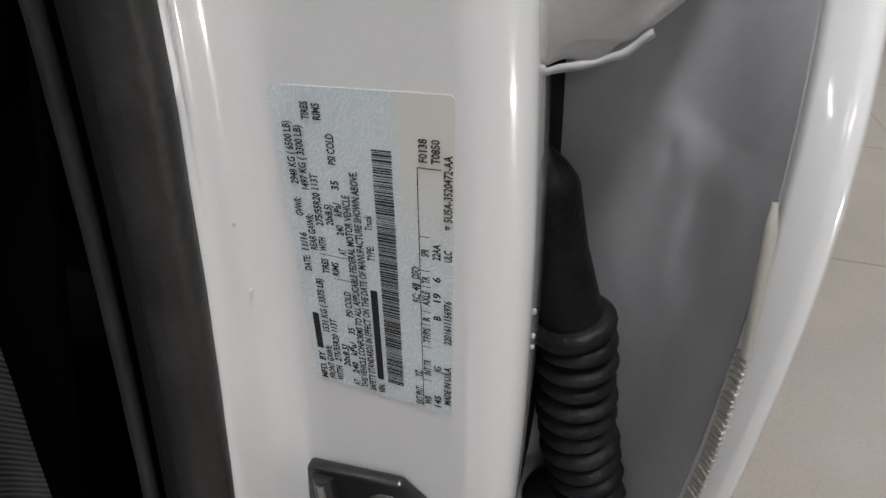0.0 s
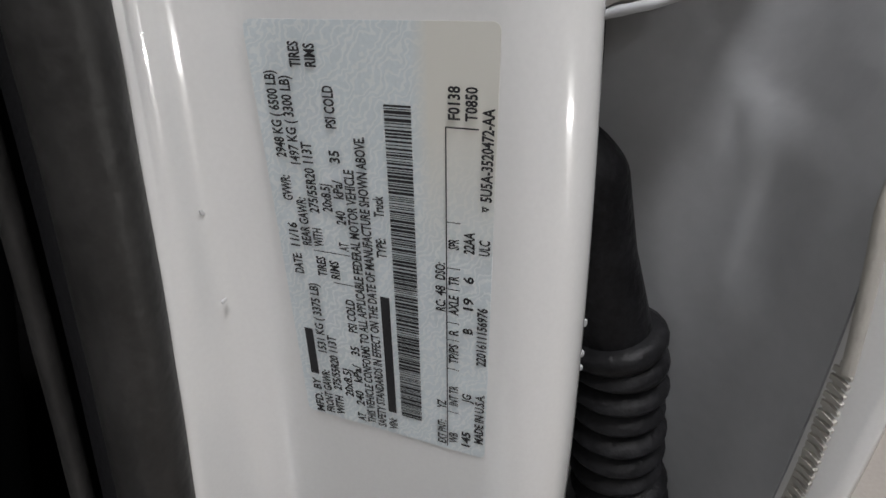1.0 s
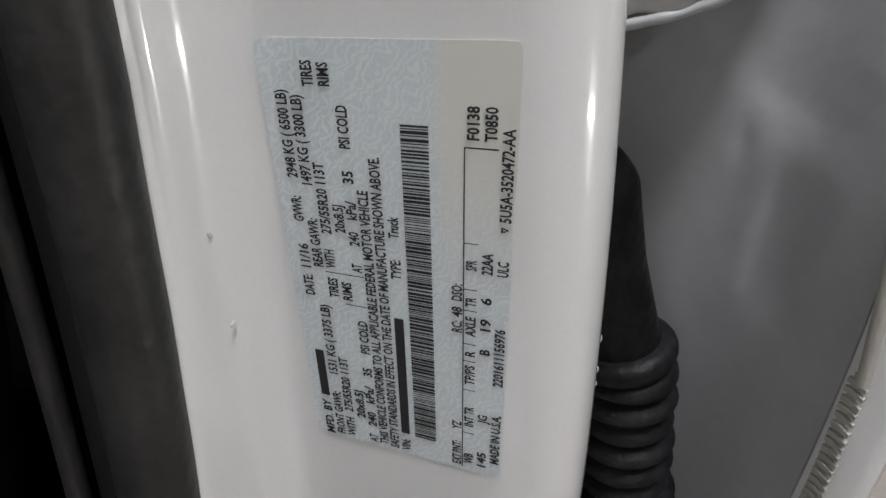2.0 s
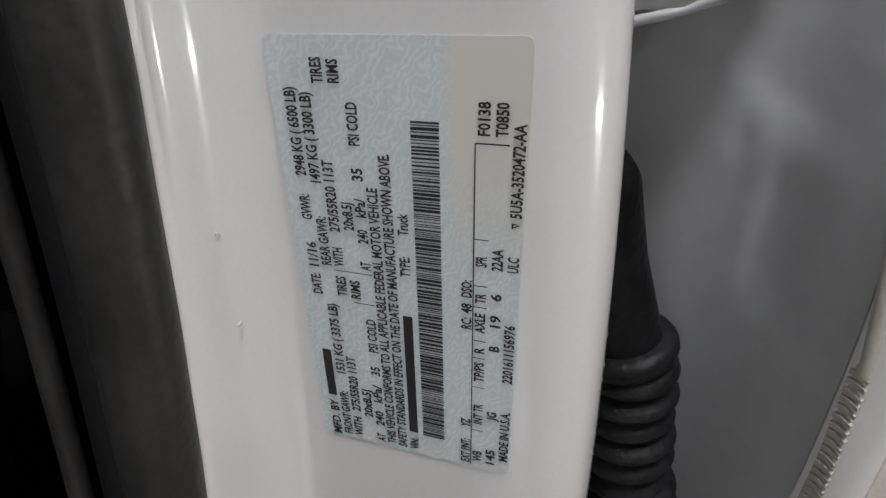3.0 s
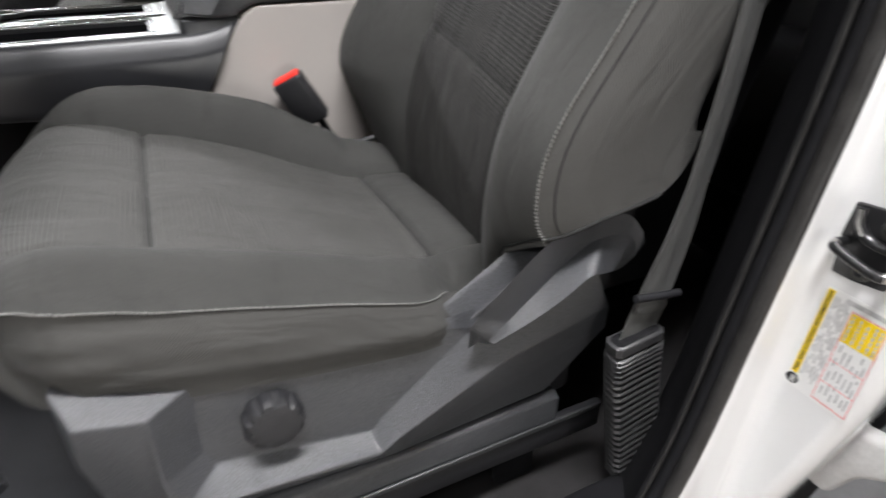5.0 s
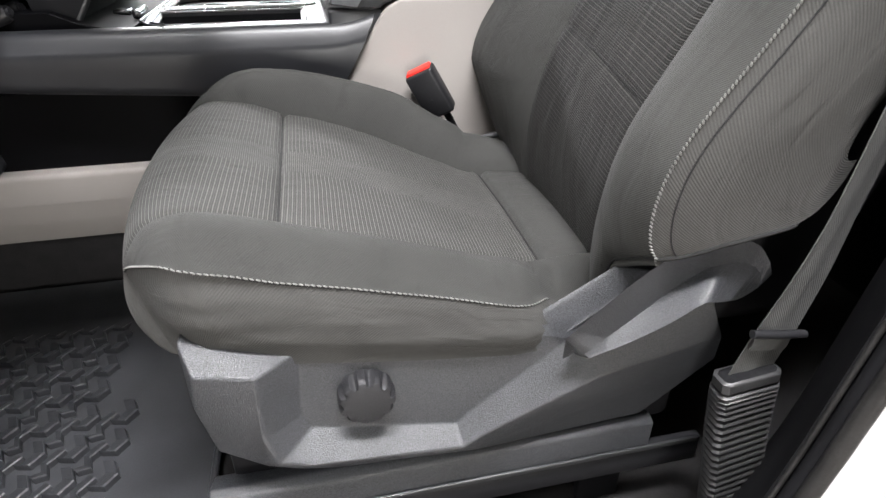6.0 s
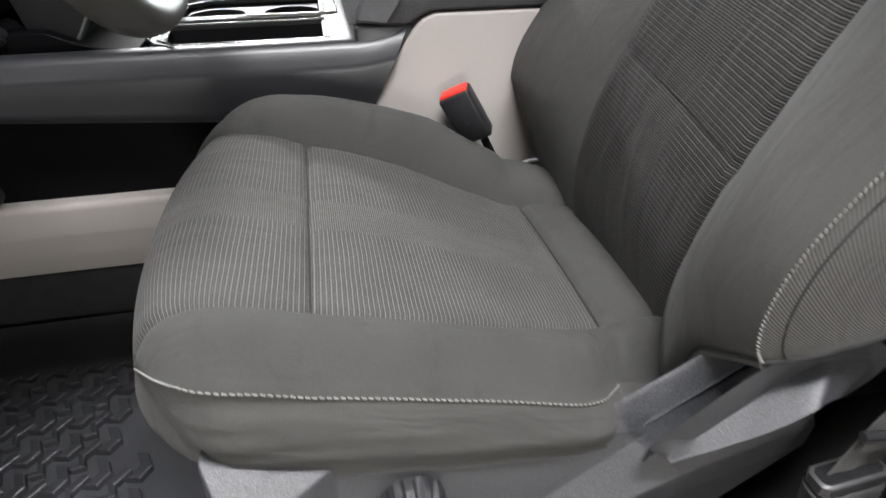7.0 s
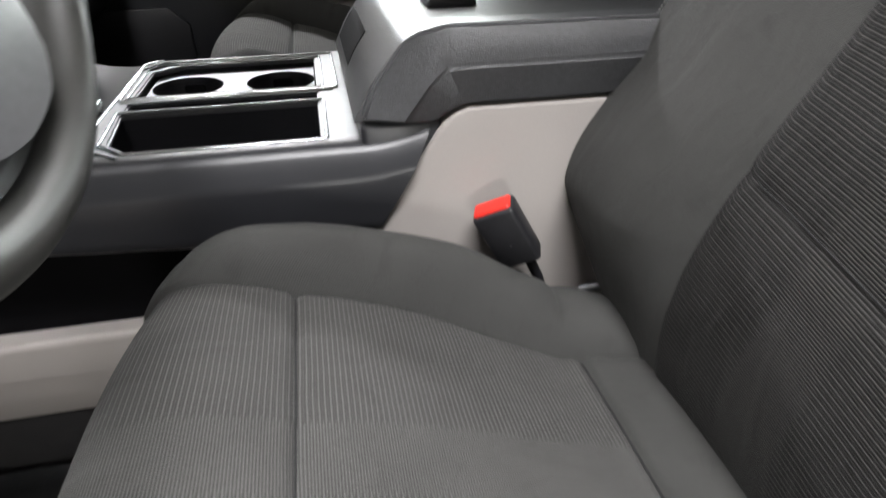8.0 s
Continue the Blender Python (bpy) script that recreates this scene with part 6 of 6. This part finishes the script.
# broad lower spoke with a raised lip, and the dark lining between it and the rim
EDGE = [(-34, 0.150), (-24, 0.157), (-14, 0.161), (-4, 0.165), (8, 0.169), (22, 0.170), (29, 0.162), (33, 0.145)]
panel = []
for k in range(33):
    a = -34 + 67 * k / 32
    R = table(EDGE, a)
    panel.append([on_wheel(0.05 + (R - 0.05) * j / 10, radians(a), 0.002 + 0.006 * math.sin(math.pi * j / 10) - 0.012 * (1 - j / 10)) for j in range(11)])
v, f, u = sheet(panel, -0.012)
mesh_part("lower_spoke", v, f, WHEELP, wheel, "pale satin lower spoke", angle=50)
lipline = [on_wheel(0.095, radians(36), 0.0), on_wheel(0.13, radians(35), 0.003)] + [on_wheel(table(EDGE, a), radians(a), 0.003) for a in np.linspace(33, -34, 40)]
part("spoke_lip", tube(smooth_line(lipline, 90), 0.0035, 10), WHEELP, wheel, "raised pale lip of the spoke")
lining = [[on_wheel(table(EDGE, a) + (0.187 - table(EDGE, a)) * j / 4, radians(a), -0.006 - 0.004 * math.sin(math.pi * j / 4)) for j in range(5)] for a in np.linspace(-34, 33, 34)]
v, f, u = sheet(lining, -0.004)
mesh_part("rim_lining", v, f, BLACKP, wheel, angle=50)
rows = []
for i in range(9):
    r = 0.085 * i / 8
    rows.append([on_wheel(r, 2 * math.pi * j / 32, -0.004 + 0.016 * (1 - (i / 8) ** 2.5)) for j in range(33)])
v, f, u = sheet(rows[::-1], -0.03)
mesh_part("hub", v, f, WHEELP, wheel, "smooth grey hub pad", angle=50)
part("column", tube([WC - 0.03 * wn, WC - 0.12 * wn, WC - 0.45 * wn], [0.055, 0.06, 0.06], 24), TRIM, wheel, "black column shroud")
part("tilt_stalk", tube([on_wheel(0.05, radians(-60), -0.12), on_wheel(0.12, radians(-70), -0.11), on_wheel(0.15, radians(-72), -0.10)], [0.009, 0.008, 0.011], 12), BLACKP, wheel)
for k in range(3):
    part("switch", tube([on_wheel(0.075 + 0.022 * k, radians(-92), 0.002), on_wheel(0.075 + 0.022 * k, radians(-92), 0.009)], 0.007, 12), BLACKP, wheel)

# lower dashboard over the footwell
dash = thing("dashboard", (-1.2, 0.9, 1.0), "dark plastic lower dashboard over the footwell", "dashboard")
part("knee_panel", prism([(-1.45, 0.95), (-1.12, 0.95), (-1.0, 1.01), (-0.905, 1.085), (-0.875, 1.15), (-0.90, 1.28), (-1.45, 1.36)], "y", 0.10, 1.74, 0.02, 3), TRIM, dash)
part("middle_panel", prism([(-1.45, 1.05), (-0.93, 1.06), (-0.868, 1.15), (-0.895, 1.3), (-1.45, 1.37)], "y", 0.74, 1.12, 0.012, 3), DULL, dash)
part("centre_panel", prism([(-0.85, 1.074), (-0.803, 1.077), (-0.776, 1.118), (-0.768, 1.17), (-0.80, 1.27), (-0.90, 1.31)], "y", 0.785, 1.09, 0.004, 2), TRIM, dash, "black lower centre panel")
part("panel_trim", tube([(-0.8015, 0.7845, 1.081), (-0.7755, 0.7845, 1.119), (-0.7675, 0.7845, 1.168)], 0.0045, 10, flat=0.5), SILVER, dash, "satin silver trim strip")
for ky in (0.768, 0.81):
    kn = part("control_knob", tube([(-0.90, ky, 1.097), (-0.882, ky - 0.002, 1.102), (-0.876, ky - 0.003, 1.104)], [0.014, 0.0125, 0.010], 24), BLACKP, dash, "black ribbed control knob")
    part("knob_cap", tube([(-0.8755, ky - 0.003, 1.1042), (-0.873, ky - 0.0035, 1.105)], 0.006, 20), BLACKP, kn)

# ---------------------------------------------------------------- footwell
mat_t = thing("floor_mat", (-1.0, 0.45, 0.586), "black rubber floor mat with raised zigzag tread", "floor mat")
MZ = 0.598
rows = []
for i in range(40):
    x = -1.42 + (-0.655 + 1.42) * i / 39
    rows.append([(x, 0.19, MZ + 0.012), (x, 0.20, MZ + 0.001), (x, 0.22, MZ), (x, 0.4, MZ), (x, 0.6, MZ), (x, 0.655, MZ), (x, 0.685, MZ + 0.004), (x, 0.71, MZ + 0.017), (x, 0.73, MZ + 0.038), (x, 0.746, MZ + 0.058), (x, 0.755, MZ + 0.062), (x, 0.7585, MZ + 0.058)])
v, f, u = sheet(rows, -0.004)
mesh_part("mat_base", v, f, MAT, mat_t, angle=60)
part("edge_rim", tube([(-0.655, 0.195, MZ + 0.004), (-0.655, 0.45, MZ + 0.002), (-0.655, 0.74, MZ + 0.03)], 0.005, 10), MAT, mat_t)
part("eyelet", tube([(-0.835, 0.672, MZ), (-0.835, 0.672, MZ + 0.005)], [0.012, 0.009], 18), MAT, mat_t)
V, F = [], []


def lug(cx, cy, line, off):
    """A raised crank-shaped lug: upright along its bent line, and sloping away behind it."""
    m = len(line)
    back = [(a + off[0], b + off[1]) for a, b in line]
    k = len(V)
    for z, d in ((MZ - 0.001, 0.0), (MZ + 0.0084, 0.04), (MZ + 0.0098, 0.13)):
        V.extend((cx + a + d * off[0], cy + b + d * off[1], z) for a, b in line)
    V.extend((cx + a, cy + b, MZ + 0.0004) for a, b in back)
    for r in range(3):
        for i in range(m - 1):
            F.append((k + r * m + i, k + r * m + i + 1, k + (r + 1) * m + i + 1, k + (r + 1) * m + i))
    for i in (0, m - 1):
        F.append((k + i, k + m + i, k + 2 * m + i, k + 3 * m + i))


LONG = [(-0.018, 0.004), (0.0, 0.0), (0.013, 0.018), (0.004, 0.040)]
SHORT = [(-0.0135, 0.017), (-0.0295, -0.003), (-0.024, -0.021), (-0.040, -0.024)]
for r in range(12):
    for c in range(8):
        cx, cy = -0.786 - 0.0515 * r, 0.29 + 0.0558 * c
        if cx > -0.82 and cy > 0.5 or cx < -1.36:
            continue
        lug(cx, cy, LONG, (-0.021, 0.012))
        lug(cx, cy, SHORT, (-0.015, 0.014))
tagged(mesh_part("tread", V, F, MAT, mat_t, "raised zigzag tread lugs", angle=20), kind="stuff")

# ---------------------------------------------------------------- far side of the cab
pseat = copy_thing(seat, Matrix.Translation((-0.4, YC + 0.93, 0.66)))
pseat.name = "passenger_seat"
tagged(pseat, "grey cloth passenger seat with ribbed inserts beside the console", "car seat")
pd = thing("passenger_door", (-0.4, 1.75, 0.6), "closed dark grey passenger door panel with a speaker grille", "car door")
part("door_card", prism([(-1.45, 0.6), (0.1, 0.6), (0.1, 1.28), (-1.45, 1.25)], "y", 1.735, 1.80, 0.01, 2), BEIGE, pd)
part("lower_panel", prism([(-1.2, 0.66), (-0.62, 0.66), (-0.56, 0.74), (-0.56, 1.06), (-0.62, 1.10), (-1.2, 1.10)], "y", 1.70, 1.74, 0.012, 3), SATIN, pd)
part("speaker_grille", prism([(-1.02, 0.80), (-0.80, 0.80), (-0.76, 0.84), (-0.76, 1.02), (-0.80, 1.06), (-1.02, 1.06)], "y", 1.690, 1.705, 0.006, 2), KNOBP, pd)
part("armrest", prism([(-0.7, 1.10), (0.0, 1.12), (0.0, 1.17), (-0.66, 1.16)], "y", 1.64, 1.74, 0.015, 3), LEATHER, pd)

# rear bench and its buckle, deep in the shade
bench = thing("rear_bench", (0.8, 0.9, 0.6), "dark cloth rear bench seat", "car seat")
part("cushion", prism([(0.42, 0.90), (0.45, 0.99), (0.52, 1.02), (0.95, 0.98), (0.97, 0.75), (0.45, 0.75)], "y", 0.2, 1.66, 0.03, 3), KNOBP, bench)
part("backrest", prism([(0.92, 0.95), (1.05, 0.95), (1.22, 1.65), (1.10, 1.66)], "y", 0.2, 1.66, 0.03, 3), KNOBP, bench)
part("base", block((0.5, 0.22, 0.585), (0.95, 1.6, 0.77)), TRIM, bench)
rbk = thing("rear_buckle", (0.62, 0.513, 0.99), "black rear belt buckle with a red button", "seat belt buckle")
part("case", block((0.62, 0.498, 0.99), (0.655, 0.528, 1.052), 0.005), BLACKP, rbk)
part("release_button", block((0.616, 0.503, 1.042), (0.645, 0.523, 1.056), 0.003), RED, rbk)
